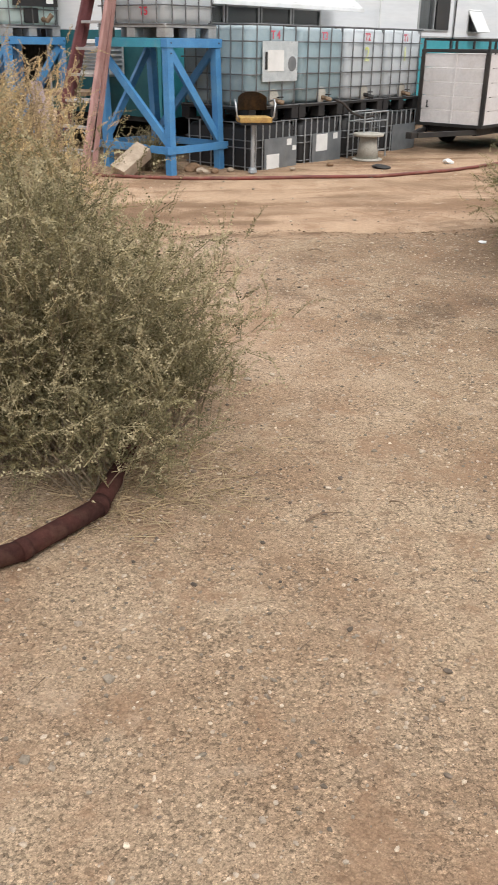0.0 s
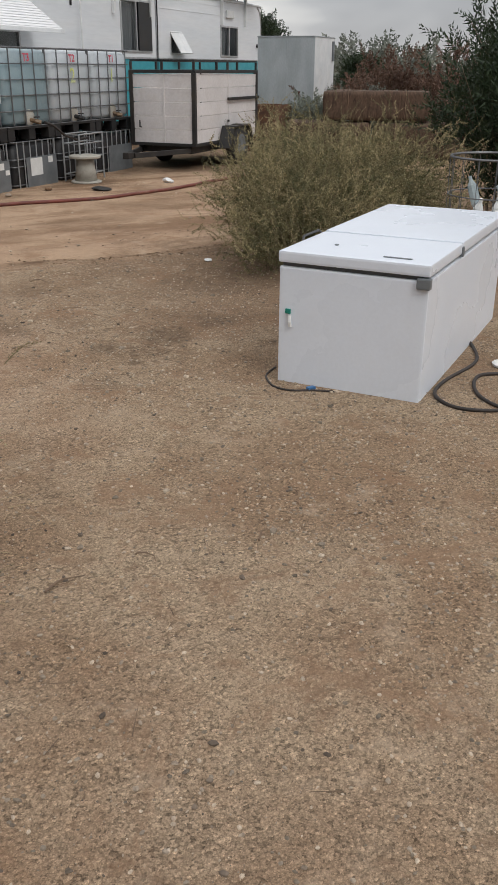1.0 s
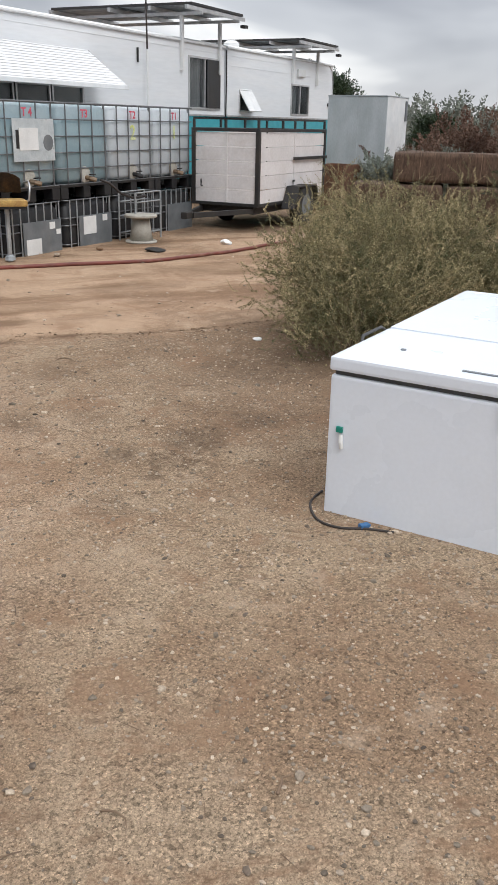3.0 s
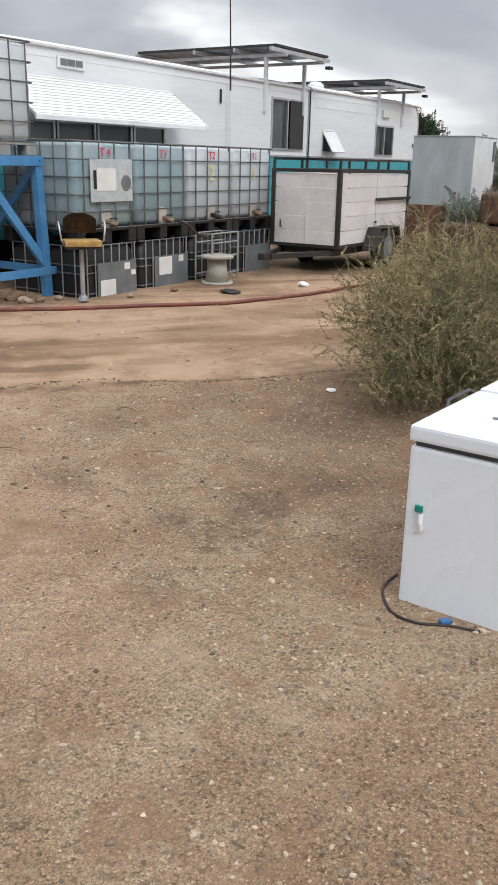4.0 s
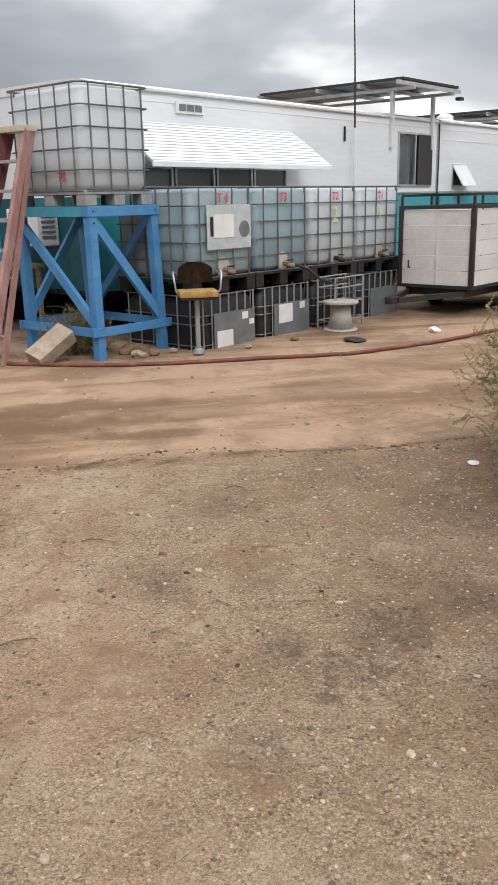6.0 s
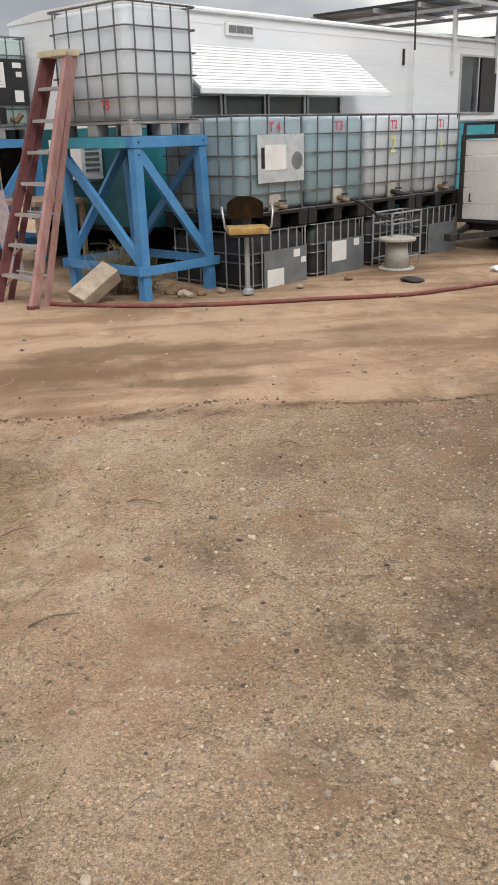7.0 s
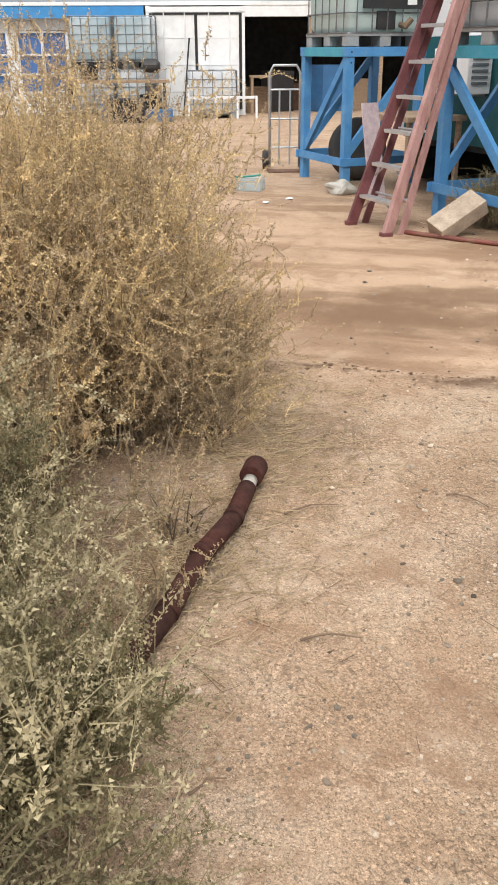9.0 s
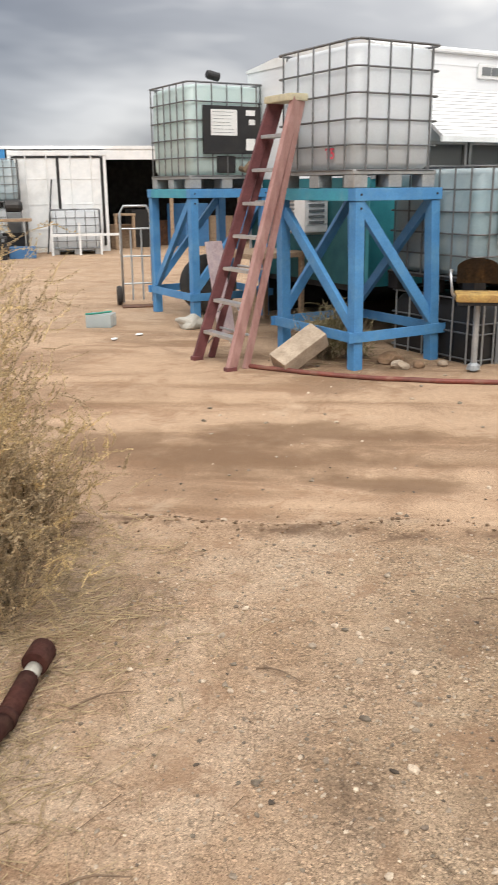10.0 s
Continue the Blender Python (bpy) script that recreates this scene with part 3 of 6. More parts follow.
gx, gy = spaced(-3.0, 7.0, 0.065, 900), spaced(-0.5, 13.0, 0.065, 900)
verts = [(x, y, ground_height(x, y)) for y in gy for x in gx]
nx = len(gx)
faces = [(j * nx + i, j * nx + i + 1, (j + 1) * nx + i + 1, (j + 1) * nx + i) for j in range(len(gy) - 1) for i in range(nx - 1)]
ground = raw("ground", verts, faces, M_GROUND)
ground.data.shade_smooth()
tagged(ground, "tan gravelly dirt yard with a smoother reddish wheel track", "ground", kind="structure")


def scattered(name, count, area, size, material, label, seed, squash=0.6, dens=None):
    """Loose stones as one mesh of many small faceted lumps."""
    rng = np.random.default_rng(seed)
    tmp = bmesh.new()
    bmesh.ops.create_icosphere(tmp, subdivisions=1, radius=1)
    base = np.array([v.co[:] for v in tmp.verts])
    tris = np.array([[v.index for v in f.verts] for f in tmp.faces])
    tmp.free()
    vs, fs, k = [], [], 0
    while k < count:
        x, y = rng.uniform(area[0], area[2]), rng.uniform(area[1], area[3])
        if dens and rng.random() > dens(x, y):
            continue
        s = size[0] + (size[1] - size[0]) * rng.random() ** 3.2
        a = rng.uniform(0, 6.28)
        v = base * rng.uniform(0.7, 1.25, (len(base), 1)) * s * np.array((rng.uniform(0.8, 1.4), rng.uniform(0.7, 1.1), squash))
        c, d = math.cos(a), math.sin(a)
        v = v @ np.array(((c, d, 0), (-d, c, 0), (0, 0, 1))) + (x, y, ground_height(x, y) + s * squash * 0.3)
        vs.append(v)
        fs.append(tris + k * len(base))
        k += 1
    ob = raw(name, np.concatenate(vs).tolist(), np.concatenate(fs).tolist(), material)
    return tagged(ob, label, "gravel", kind="stuff")


def gravel_density(x, y):
    f = (1.0 if x > 1.1 else 0.55) if y < 7.1 else 0.18
    return f * (0.35 + 0.65 * max(0, min(1, 0.5 + 1.4 * noise.noise((x * 1.3, y * 1.3, 5)))))


scattered("gravel", 25000, (-0.5, 1.2, 4.0, 7.4), (0.0019, 0.0085), M_STONE, "loose pale gravel stones strewn over the dirt", 3, dens=gravel_density)
scattered("dark_pebbles", 1500, (-0.4, 1.4, 4.2, 8.6), (0.0020, 0.0115), M_PEBD, "dark pebbles and dirt crumbs among the gravel", 9)
scattered("pebbles", 800, (-0.4, 1.5, 4.0, 7.6), (0.004, 0.018), M_STONE, "larger pebbles lying here and there", 8)
scattered("pebble_litter", 320, (0.3, 8.0, 6.8, 12.0), (0.004, 0.022), M_STONE, "scattered pebbles and clods on the track", 4)

def along_edge(x, y):
    e = 7.25 + 0.12 * math.sin(x * 1.3) + 0.07 * math.sin(x * 3.7 + 1)
    return math.exp(-((y - e) / 0.10) ** 2) * (0.12 + 0.88 * max(0, min(1, 0.6 + 1.5 * noise.noise((x * 2.1, 0, 7)))))


# clods added dark to strengthen the edge's shadow line
scattered("clods", 800, (-0.6, 6.9, 5.2, 7.6), (0.003, 0.014), M_CLOD, "dark crumbly clods added for the shadow line of the track's broken edge", 6, dens=along_edge)

# ---------------------------------------------------------------- caravans
CB = 1.30   # the caravans' near wall


def window_unit(parent, a0, z0, a1, z1, b, split=True, curtain=True):
    t = 0.035
    bm = box(a0, b - 0.02, z0, a0 + t, b + 0.05, z1)
    box(a1 - t, b - 0.02, z0, a1, b + 0.05, z1, 0, bm)
    box(a0 + t, b - 0.02, z0, a1 - t, b + 0.05, z0 + t, 0, bm)
    box(a0 + t, b - 0.02, z1 - t, a1 - t, b + 0.05, z1, 0, bm)
    if split:
        mid = (a0 + a1) / 2
        box(mid - 0.018, b - 0.015, z0 + t, mid + 0.018, b + 0.045, z1 - t, 0, bm)
    win = part("window", bm, M_ALU, parent, "aluminium-framed window")
    pane = part("pane", box(a0 + t, b + 0.010, z0 + t, a1 - t, b + 0.016, z1 - t), M_GLASS, win)
    if curtain:
        bm = bmesh.new()
        k = 14
        xs = np.linspace(a0 + t, (a0 + a1) / 2 - 0.02, k)
        top = [bm.verts.new((x, b + 0.075 + 0.012 * (i % 2), z1 - t)) for i, x in enumerate(xs)]
        low = [bm.verts.new((x, b + 0.075 + 0.012 * (i % 2), z0 + t)) for i, x in enumerate(xs)]
        for i in range(k - 1):
            bm.faces.new((low[i], low[i + 1], top[i + 1], top[i]))
        part("curtain", bm, M_CURTAIN, win)
    return win


def caravan(a0, a1, height, holes, label):
    cv = thing("caravan", YARD, label, "caravan")
    depth = 2.4
    part("wall", holed_wall(a0, a1, 1.62, height, CB, CB + 0.06, [h for h in holes]), M_SIDING, cv, "white ribbed side wall")
    part("lower_wall", box(a0, CB, 0.52, a1, CB + 0.06, 1.618), M_TEAL, cv, "teal painted lower side")
    part("back_wall", box(a0, CB + depth - 0.06, 0.52, a1, CB + depth, height), M_SIDING, cv)
    part("end_wall", box(a0, CB + 0.062, 1.622, a0 + 0.05, CB + depth - 0.062, height), M_SIDING, cv)
    # the lower end is a much darker teal than the side
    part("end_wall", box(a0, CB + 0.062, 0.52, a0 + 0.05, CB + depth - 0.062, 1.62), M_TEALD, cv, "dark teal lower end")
    part("end_wall", box(a1 - 0.05, CB + 0.062, 0.52, a1, CB + depth - 0.062, height), M_SIDING, cv)
    part("floor", box(a0 + 0.05, CB + 0.062, 0.45, a1 - 0.05, CB + depth - 0.062, 0.52), M_DARK, cv)
    # slightly crowned roof with a drip rail
    bm = bmesh.new()
    prof = [(CB - 0.02, height), (CB - 0.02, height + 0.03), (CB + 0.12, height + 0.075), (CB + 0.6, height + 0.10), (CB + 1.8, height + 0.10), (CB + depth + 0.02, height + 0.03), (CB + depth + 0.02, height)]
    rings = [[bm.verts.new((a, b, z)) for b, z in prof] for a in (a0 - 0.01, a1 + 0.01)]
    for i in range(len(prof)):
        j = (i + 1) % len(prof)
        bm.faces.new((rings[0][i], rings[0][j], rings[1][j], rings[1][i]))
    bm.faces.new(rings[0])
    bm.faces.new(rings[1][::-1])
    bmesh.ops.recalc_face_normals(bm, faces=bm.faces)
    part("roof", bm, M_WHITE, cv, "white sheet roof")
    part("drip_rail", box(a0, CB - 0.025, height - 0.012, a1, CB - 0.003, height + 0.006, 0.002), M_ALU, cv)
    for z in (1.85, 2.08, 2.31, 2.54, 2.72):
        part("siding_rib", bar((a0 + 0.03, CB - 0.002, z), (a1 - 0.03, CB - 0.002, z), 0.006, 0.014, 0.002), M_SIDING, cv) if not any(h[1] < z < h[3] for h in holes) else None
    # added dark sheet, stands in for the shade under the caravan
    part("skirt", box(a0 + 0.1, CB + depth - 0.12, -0.02, a1 - 0.1, CB + depth - 0.08, 0.449), M_DARK, cv)
    part("belt_rail", box(a0, CB - 0.016, 1.603, a1, CB - 0.002, 1.635, 0.003), M_ALU, cv)
    return cv


van = caravan(1.22, 9.28, 2.83, [(7.92, 1.72, 9.10, 2.62), (1.75, 1.70, 4.85, 1.98)], "long white caravan with a teal lower side and ribbed walls")
window_unit(van, 7.92, 1.72, 9.10, 2.62, CB)
for i in range(4):
    strip = window_unit(van, 1.75 + i * 0.775, 1.70, 1.75 + (i + 1) * 0.775 - 0.03, 1.98, CB, False, False)
    part("blind", box(1.79 + i * 0.775, CB + 0.022, 1.735, 1.71 + (i + 1) * 0.775, CB + 0.030, 1.945), M_PAPER, strip, "pale drawn blind")
# plain dark panel added in place of an opened sash
part("fly_screen", box(8.56, CB - 0.034, 1.75, 9.07, CB - 0.022, 2.59, 0.003), M_BLACKP, van, "dark panel over half the window")
# small roof vent grille
bm = box(2.58, CB - 0.03, 2.60, 3.08, CB - 0.003, 2.75, 0.02)
vent = part("side_vent", bm, M_WHITE, van, "white framed side vent")
for i in range(3):
    part("vent_pane", box(2.63 + i * 0.14, CB - 0.036, 2.635, 2.755 + i * 0.14, CB - 0.0305, 2.715), M_PLATE, vent)
part("hook_slot", box(6.28, CB - 0.03, 2.40, 6.31, CB - 0.003, 2.62, 0.004), M_BLACK, van)
part("cable", tube([(9.33, CB - 0.015, 2.8), (9.34, CB - 0.018, 2.2), (9.32, CB - 0.015, 1.6)], 0.012, 6), M_BLACK, van)
# awning of ribbed sheet over the tank row
aw = thing("awning", YARD, "white ribbed metal awning sloping out over the tanks", "awning")
p, q = Vector((3.24, CB - 0.004, 2.48)), Vector((3.24, 0.60, 1.985))
part("sheet", bar(p, q, 3.46, 0.010, 0.002), M_AWNING, aw, "white sloping sheet")
for i in range(13):
    m0 = p.lerp(q, (i + 0.5) / 13) + Vector((0, -0.001, 0.0045))
    part("rib", bar((1.51, m0.y, m0.z), (4.97, m0.y, m0.z), 0.024, 0.0045, 0.002), M_AWNING, aw)
part("gutter", box(1.48, 0.57, 1.93, 4.98, 0.60, 1.985, 0.006), M_WHITE, aw)
for a in (1.52, 4.98):
    part("side_arm", bar((a, CB - 0.01, 2.47), (a, 0.60, 1.965), 0.02, 0.03), M_ALU, aw)
for a in (2.4, 3.3, 4.2):
    part("strut", bar((a, CB - 0.01, 2.02), (a, 0.62, 1.95), 0.02, 0.02), M_ALU, aw)

van2 = caravan(9.40, 14.85, 2.84, [(9.90, 1.70, 10.45, 2.12), (12.40, 1.68, 13.40, 2.34)], "shorter white caravan with a teal stripe, parked end to end")
window_unit(van2, 9.90, 1.70, 10.45, 2.12, CB, False, False)
flap = part("window_flap", bar((9.90, CB - 0.22, 1.90), (10.45, CB - 0.22, 1.90), 0.5, 0.02), M_WHITE, van2)
flap.matrix_basis = Matrix.Translation((0, CB, 2.12)) @ Matrix.Rotation(radians(58), 4, "X") @ Matrix.Translation((0, -CB + 0.0, -1.90))
part("flap_pane", bar((9.95, CB - 0.22, 1.888), (10.40, CB - 0.22, 1.888), 0.4, 0.008), M_CURTAIN, flap)
window_unit(van2, 12.40, 1.68, 13.40, 2.34, CB)
part("wall_vent", box(12.70, CB - 0.05, 2.50, 13.10, CB - 0.003, 2.66, 0.02), M_WHITE, van2)
part("end_trim", tube([(14.86, CB - 0.006, 1.6), (14.86, CB - 0.006, 2.5), (14.78, CB - 0.006, 2.72), (14.62, CB - 0.006, 2.83)], 0.016, 6), M_ALU, van2)
part("marker_lamp", lathe([(0.02, 0), (0.045, 0.01), (0.04, 0.05), (0.01, 0.055)], 12, Matrix.Translation((14.6, CB - 0.002, 1.95)) @ Matrix.Rotation(radians(90), 4, "X")), M_BLACK, van2)
part("roof_vent", lathe([(0.16, 2.93), (0.16, 3.0), (0.10, 3.05), (0.02, 3.06)], 16, Matrix.Translation((10.3, CB + 0.4, 0))), M_WHITE, van2)


def solar_rack(a0, a1, z, depth, label):
    rk = thing("solar_rack", YARD, label, "solar panel")
    b0, b1 = 0.90, 0.90 + depth
    n = 2
    w = (a1 - a0) / n
    for i in range(n):
        for j in range(2):
            x0, y0 = a0 + i * w, b0 + j * depth / 2
            fr = part("solar_panel", box(x0 + 0.006, y0 + 0.006, z, x0 + w - 0.006, y0 + depth / 2 - 0.006, z + 0.04, 0.003), M_BLACKP, rk, "black-framed solar panel")
            part("cells", box(x0 + 0.03, y0 + 0.03, z + 0.0405, x0 + w - 0.03, y0 + depth / 2 - 0.03, z + 0.044), M_SOLAR, fr)
            part("backsheet", box(x0 + 0.03, y0 + 0.03, z - 0.004, x0 + w - 0.03, y0 + depth / 2 - 0.03, z - 0.0005), M_PLATE, fr)
    for b in (b0 + 0.02, b0 + 0.75, b0 + 1.6, b1 - 0.1):
        part("rail", box(a0 - 0.12, b, z - 0.075, a1 + 0.10, b + 0.05, z - 0.012, 0.003), M_ALU, rk)
    for a in (a0 + 0.25, a0 + 1.62):
        part("cross_rail", box(a, b0 - 0.05, z - 0.13, a + 0.05, b1 - 0.1, z - 0.078, 0.003), M_ALU, rk)
        part("post", box(a, CB - 0.065, 2.35, a + 0.055, CB - 0.003, z - 0.133, 0.004), M_WHITE, rk)
        part("back_post", box(a, b1 - 0.3, 2.935, a + 0.05, b1 - 0.25, z - 0.133, 0.004), M_ALU, rk)
    part("lamp", box(a1 + 0.02, b0 - 0.02, z - 0.19, a1 + 0.16, b0 + 0.08, z - 0.135, 0.01), M_BLACK, rk, "small black floodlight")
    return rk


solar_rack(7.38, 9.28, 3.36, 3.0, "solar panels on a raised metal rack over the caravan roof")
solar_rack(12.15, 14.15, 3.20, 2.6, "second solar rack standing on white posts over the roof")
mast = thing("antenna_mast", YARD, "tall thin dark antenna mast on a white pole", "antenna")
part("pole", tube([(6.42, 1.18, 0.0), (6.42, 1.18, 2.6)], 0.018, 8), M_WHITE, mast)
part("whip", tube([(6.42, 1.18, 2.6), (6.40, 1.18, 3.6), (6.32, 1.18, 5.2)], 0.016, 8, r1=0.007), M_CABLE, mast)

# ---------------------------------------------------------------- cage tanks


def loop_points(w, d, z, r=0.06, n=4):
    pts = []
    for cx, cy, a0 in ((w - r, r, -90), (w - r, d - r, 0), (r, d - r, 90), (r, r, 180)):
        for i in range(n + 1):
            a = radians(a0 + 90 * i / n)
            pts.append((cx + r * math.cos(a), cy + r * math.sin(a), z))
    return pts


def rounded_body(w, d, z0, z1, inset, r=0.09, bulge=0.012):
    bm = bmesh.new()
    levels = [(z0, 0.03), (z0 + 0.05, 0.0), ((z0 + z1) / 2, -bulge), (z1 - 0.06, 0.0), (z1 - 0.012, 0.03), (z1, 0.10)]
    rings = []
    for z, k in levels:
        i = inset + k
        rings.append([bm.verts.new((x + i, y + i, z)) for x, y, _ in loop_points(w - 2 * i, d - 2 * i, 0, r, 5)])
    for a, b in zip(rings, rings[1:]):
        for j in range(len(a)):
            bm.faces.new((a[j], a[(j + 1) % len(a)], b[(j + 1) % len(a)], b[j]))
    bm.faces.new(rings[0][::-1])
    bm.faces.new(rings[-1])
    return bm


def cage_tank(m, label, w=0.98, d=1.18, h=1.15, body=None, fill=None, liquid=None, pallet=None, rings=6, fx=5, fy=6, bz=0.14, group="cage tanks"):
    tk = thing("cage_tank", m, label, "water tank", group)
    bottle = part("bottle", rounded_body(w, d, bz + 0.012, h - 0.02, 0.022), body or M_BOTTLE, tk, "milky plastic bottle", True)
    if fill:
        part("water", rounded_body(w, d, bz + 0.03, bz + (h - bz) * fill, 0.042), liquid or M_WATER, bottle, "water seen through the plastic", True)
    part("filler_cap", lathe([(0.10, h - 0.02), (0.10, h + 0.0), (0.085, h + 0.012), (0.02, h + 0.014)], 18, Matrix.Translation((w / 2, d / 2, 0))), M_BLACK, bottle)
    for i in range(rings):
        z = bz + (h - 0.008 - bz) * i / (rings - 1)
        part("cage_bar", tube(loop_points(w, d, z, 0.05, 4), 0.0085 if i < rings - 1 else 0.011, 6, closed=True), M_CAGE, tk)
    first = part("cage_upright", tube([(0, 0, bz), (0, 0, h - 0.008)], 0.0085, 6), M_CAGE, tk)
    spots = [(w * (i + 0.5) / fx, y) for i in range(fx) for y in (-0.012, d + 0.012)] + [(x, d * (i + 0.5) / fy) for i in range(fy) for x in (-0.012, w + 0.012)]
    first.matrix_basis = Matrix.Translation((*spots[0], 0))
    for sx, sy in spots[1:]:
        again(first, Matrix.Translation((sx, sy, 0)), tk)
    pm = pallet or M_PALLET
    part("pallet_deck", box(0, 0, bz - 0.035, w, d, bz, 0.006), pm, tk)
    foot = part("pallet_foot", box(-0.07, -0.07, 0, 0.07, 0.07, bz - 0.035, 0.008), pm, tk)
    feet = [(x, y) for x in (0.075, w / 2, w - 0.075) for y in (0.075, d / 2, d - 0.075)]
    foot.matrix_basis = Matrix.Translation((*feet[0], 0))
    for x, y in feet[1:]:
        again(foot, Matrix.Translation((x, y, 0)), tk)
    return tk


def valve(tk, x, z, brass=True):
    """Outlet boss with its tap on the near face."""
    part("outlet_boss", lathe([(0.105, 0), (0.10, 0.012), (0.07, 0.02), (0.02, 0.022)], 18, Matrix.Translation((x, 0.02, z + 0.03)) @ Matrix.Rotation(radians(90), 4, "X")), M_CONC, tk)
    tap = part("tap", tube([(x, 0.0, z), (x, -0.07, z - 0.01), (x + 0.05, -0.12, z - 0.03)], 0.028, 8), M_BRASS if brass else M_BLACK, tk)
    part("tap_handle", box(x - 0.02, -0.10, z + 0.03, x + 0.07, -0.06, z + 0.045, 0.004), M_BLACK, tap)


stand_tank = cage_tank(place(YARD, 0.02, 0.01, 1.525), "white plastic caged water tank marked T5, on a blue stand", 0.885, 1.15, 1.13, M_BOTTLE, 0.36, M_WATERL, fx=4, fy=5)
words("T5", 0.12, M_RED, stand_tank, pose(0.004, 0.345, 0.27, 90, 0, -90), "red hand-painted tank mark")
stand_tank2 = cage_tank(place(YARD, 0.21, 3.31, 1.525), "pale green caged tank with a black sign on a stand", 0.98, 1.05, 1.15, M_BOTTLEG, None, fx=5, fy=6)
sign = part("sign_board", box(0.16, -0.045, 0.38, 0.92, -0.022, 0.90, 0.004), M_BLACK, stand_tank2, "black label board")
part("paper_label", box(0.26, -0.050, 0.58, 0.60, -0.0455, 0.86), M_PAPER, sign)
for x0, z0, x1, z1 in ((0.72, 0.80, 0.84, 0.86), (0.76, 0.70, 0.84, 0.76), (0.72, 0.42, 0.84, 0.55)):
    part("small_label", box(x0, -0.049, z0, x1, -0.0455, z1), M_PAPER, sign)
for z in np.linspace(0.61, 0.83, 7):
    part("print_line", box(0.28, -0.0525, z, 0.28 + 0.2 + 0.1 * random.random(), -0.0505, z + 0.004), M_PLATE, sign)
part("outlet_boss", box(0.36, -0.01, 0.17, 0.60, 0.03, 0.36, 0.02), M_BLACK, stand_tank2)
part("tap", tube([(0.66, -0.02, 0.22), (0.66, -0.12, 0.20), (0.72, -0.15, 0.28)], 0.035, 8), M_BRASS, stand_tank2)

tank_info = [(5.20, "T1", M_BOTTLE, 0.86, M_WATERL), (4.155, "T2", M_BOTTLE, 0.90, M_WATERL), (3.11, "T3", M_BOTTLEC, 0.80, M_WATER), (2.065, "T 4", M_BOTTLEC, 0.78, M_WATER)]
for right, mark, body, fill, liquid in tank_info:
    tk = cage_tank(place(YARD, right - 1.035, -0.40, 0.585), "caged plastic tank of water marked %s, on a buried tank" % mark.replace(" ", ""), 1.03, 1.16, 1.11, body, fill, liquid, M_BLACK, fx=4, bz=0.17, group="row of caged tanks")
    words(mark, 0.13, M_RED, tk, pose(0.50, -0.006, 0.985, 90, 0, 0), "red hand-painted tank mark")
    valve(tk, 0.50, 0.24, mark != "T2")
    if mark in ("T1", "T2"):
        words(mark[1], 0.26, M_YELLOW, tk, pose(0.50, -0.006, 0.76, 90, 0, 0), "faded yellow paint mark")
    if mark == "T 4":
        plate = part("label_plate", box(0.22, -0.028, 0.46, 0.93, -0.022, 0.92, 0.002), M_FOIL, tk, "silver label plate")
        part("paper_label", box(0.32, -0.034, 0.58, 0.64, -0.029, 0.82, 0.001), M_PAPER, plate)
        part("clip", box(0.27, -0.033, 0.60, 0.315, -0.029, 0.80), M_BLACK, plate)
        part("smudge", lathe([(0.09, 0), (0.085, 0.003), (0.01, 0.004)], 14, Matrix.Translation((0.82, -0.0285, 0.66)) @ Matrix.Rotation(radians(90), 4, "X")), M_PLATE, plate)

for right, has_plate in ((5.15, True), (4.12, False), (3.08, True), (2.04, True)):
    lt = thing("buried_tank", place(YARD, right - 0.97, -0.42, 0.0), "black caged tank sunk in dirt behind a grey plate" if has_plate else "black caged tank sunk in the dirt under another", "water tank", "buried tanks")
    part("bottle", rounded_body(0.965, 1.16, -0.3, 0.54, 0.022), M_BLACK, lt, "", True)
    for z in (0.04, 0.27, 0.36, 0.57):
        part("cage_bar", tube(loop_points(0.965, 1.16, z, 0.05, 4), 0.0085, 6, closed=True), M_CAGE, lt)
    first = part("cage_upright", tube([(0, 0, -0.1), (0, 0, 0.575)], 0.0085, 6), M_GALV, lt)
    spots = [(0.965 * (i + 0.5) / 7, -0.012) for i in range(7)] + [(x, 1.16 * (i + 0.5) / 6) for i in range(6) for x in (-0.012, 0.977)]
    first.matrix_basis = Matrix.Translation((*spots[0], 0))
    for sx, sy in spots[1:]:
        again(first, Matrix.Translation((sx, sy, 0)), lt)
    if has_plate:
        plate = part("label_plate", box(0.22, -0.034, -0.05, 0.90, -0.024, 0.375, 0.003), M_PLATE, lt, "grey metal label plate")
        for x0, z0, x1, z1 in (((0.26, 0.0, 0.52, 0.18), (0.68, 0.27, 0.78, 0.35), (0.80, 0.20, 0.88, 0.26)) if right < 2.5 else ((0.30, 0.14, 0.56, 0.36), (0.70, 0.28, 0.80, 0.36))) if right < 4 else ():
            part("paper_label", box(x0, -0.039, z0, x1, -0.035, z1, 0.001), M_PAPER, plate)

# ---------------------------------------------------------------- blue stands


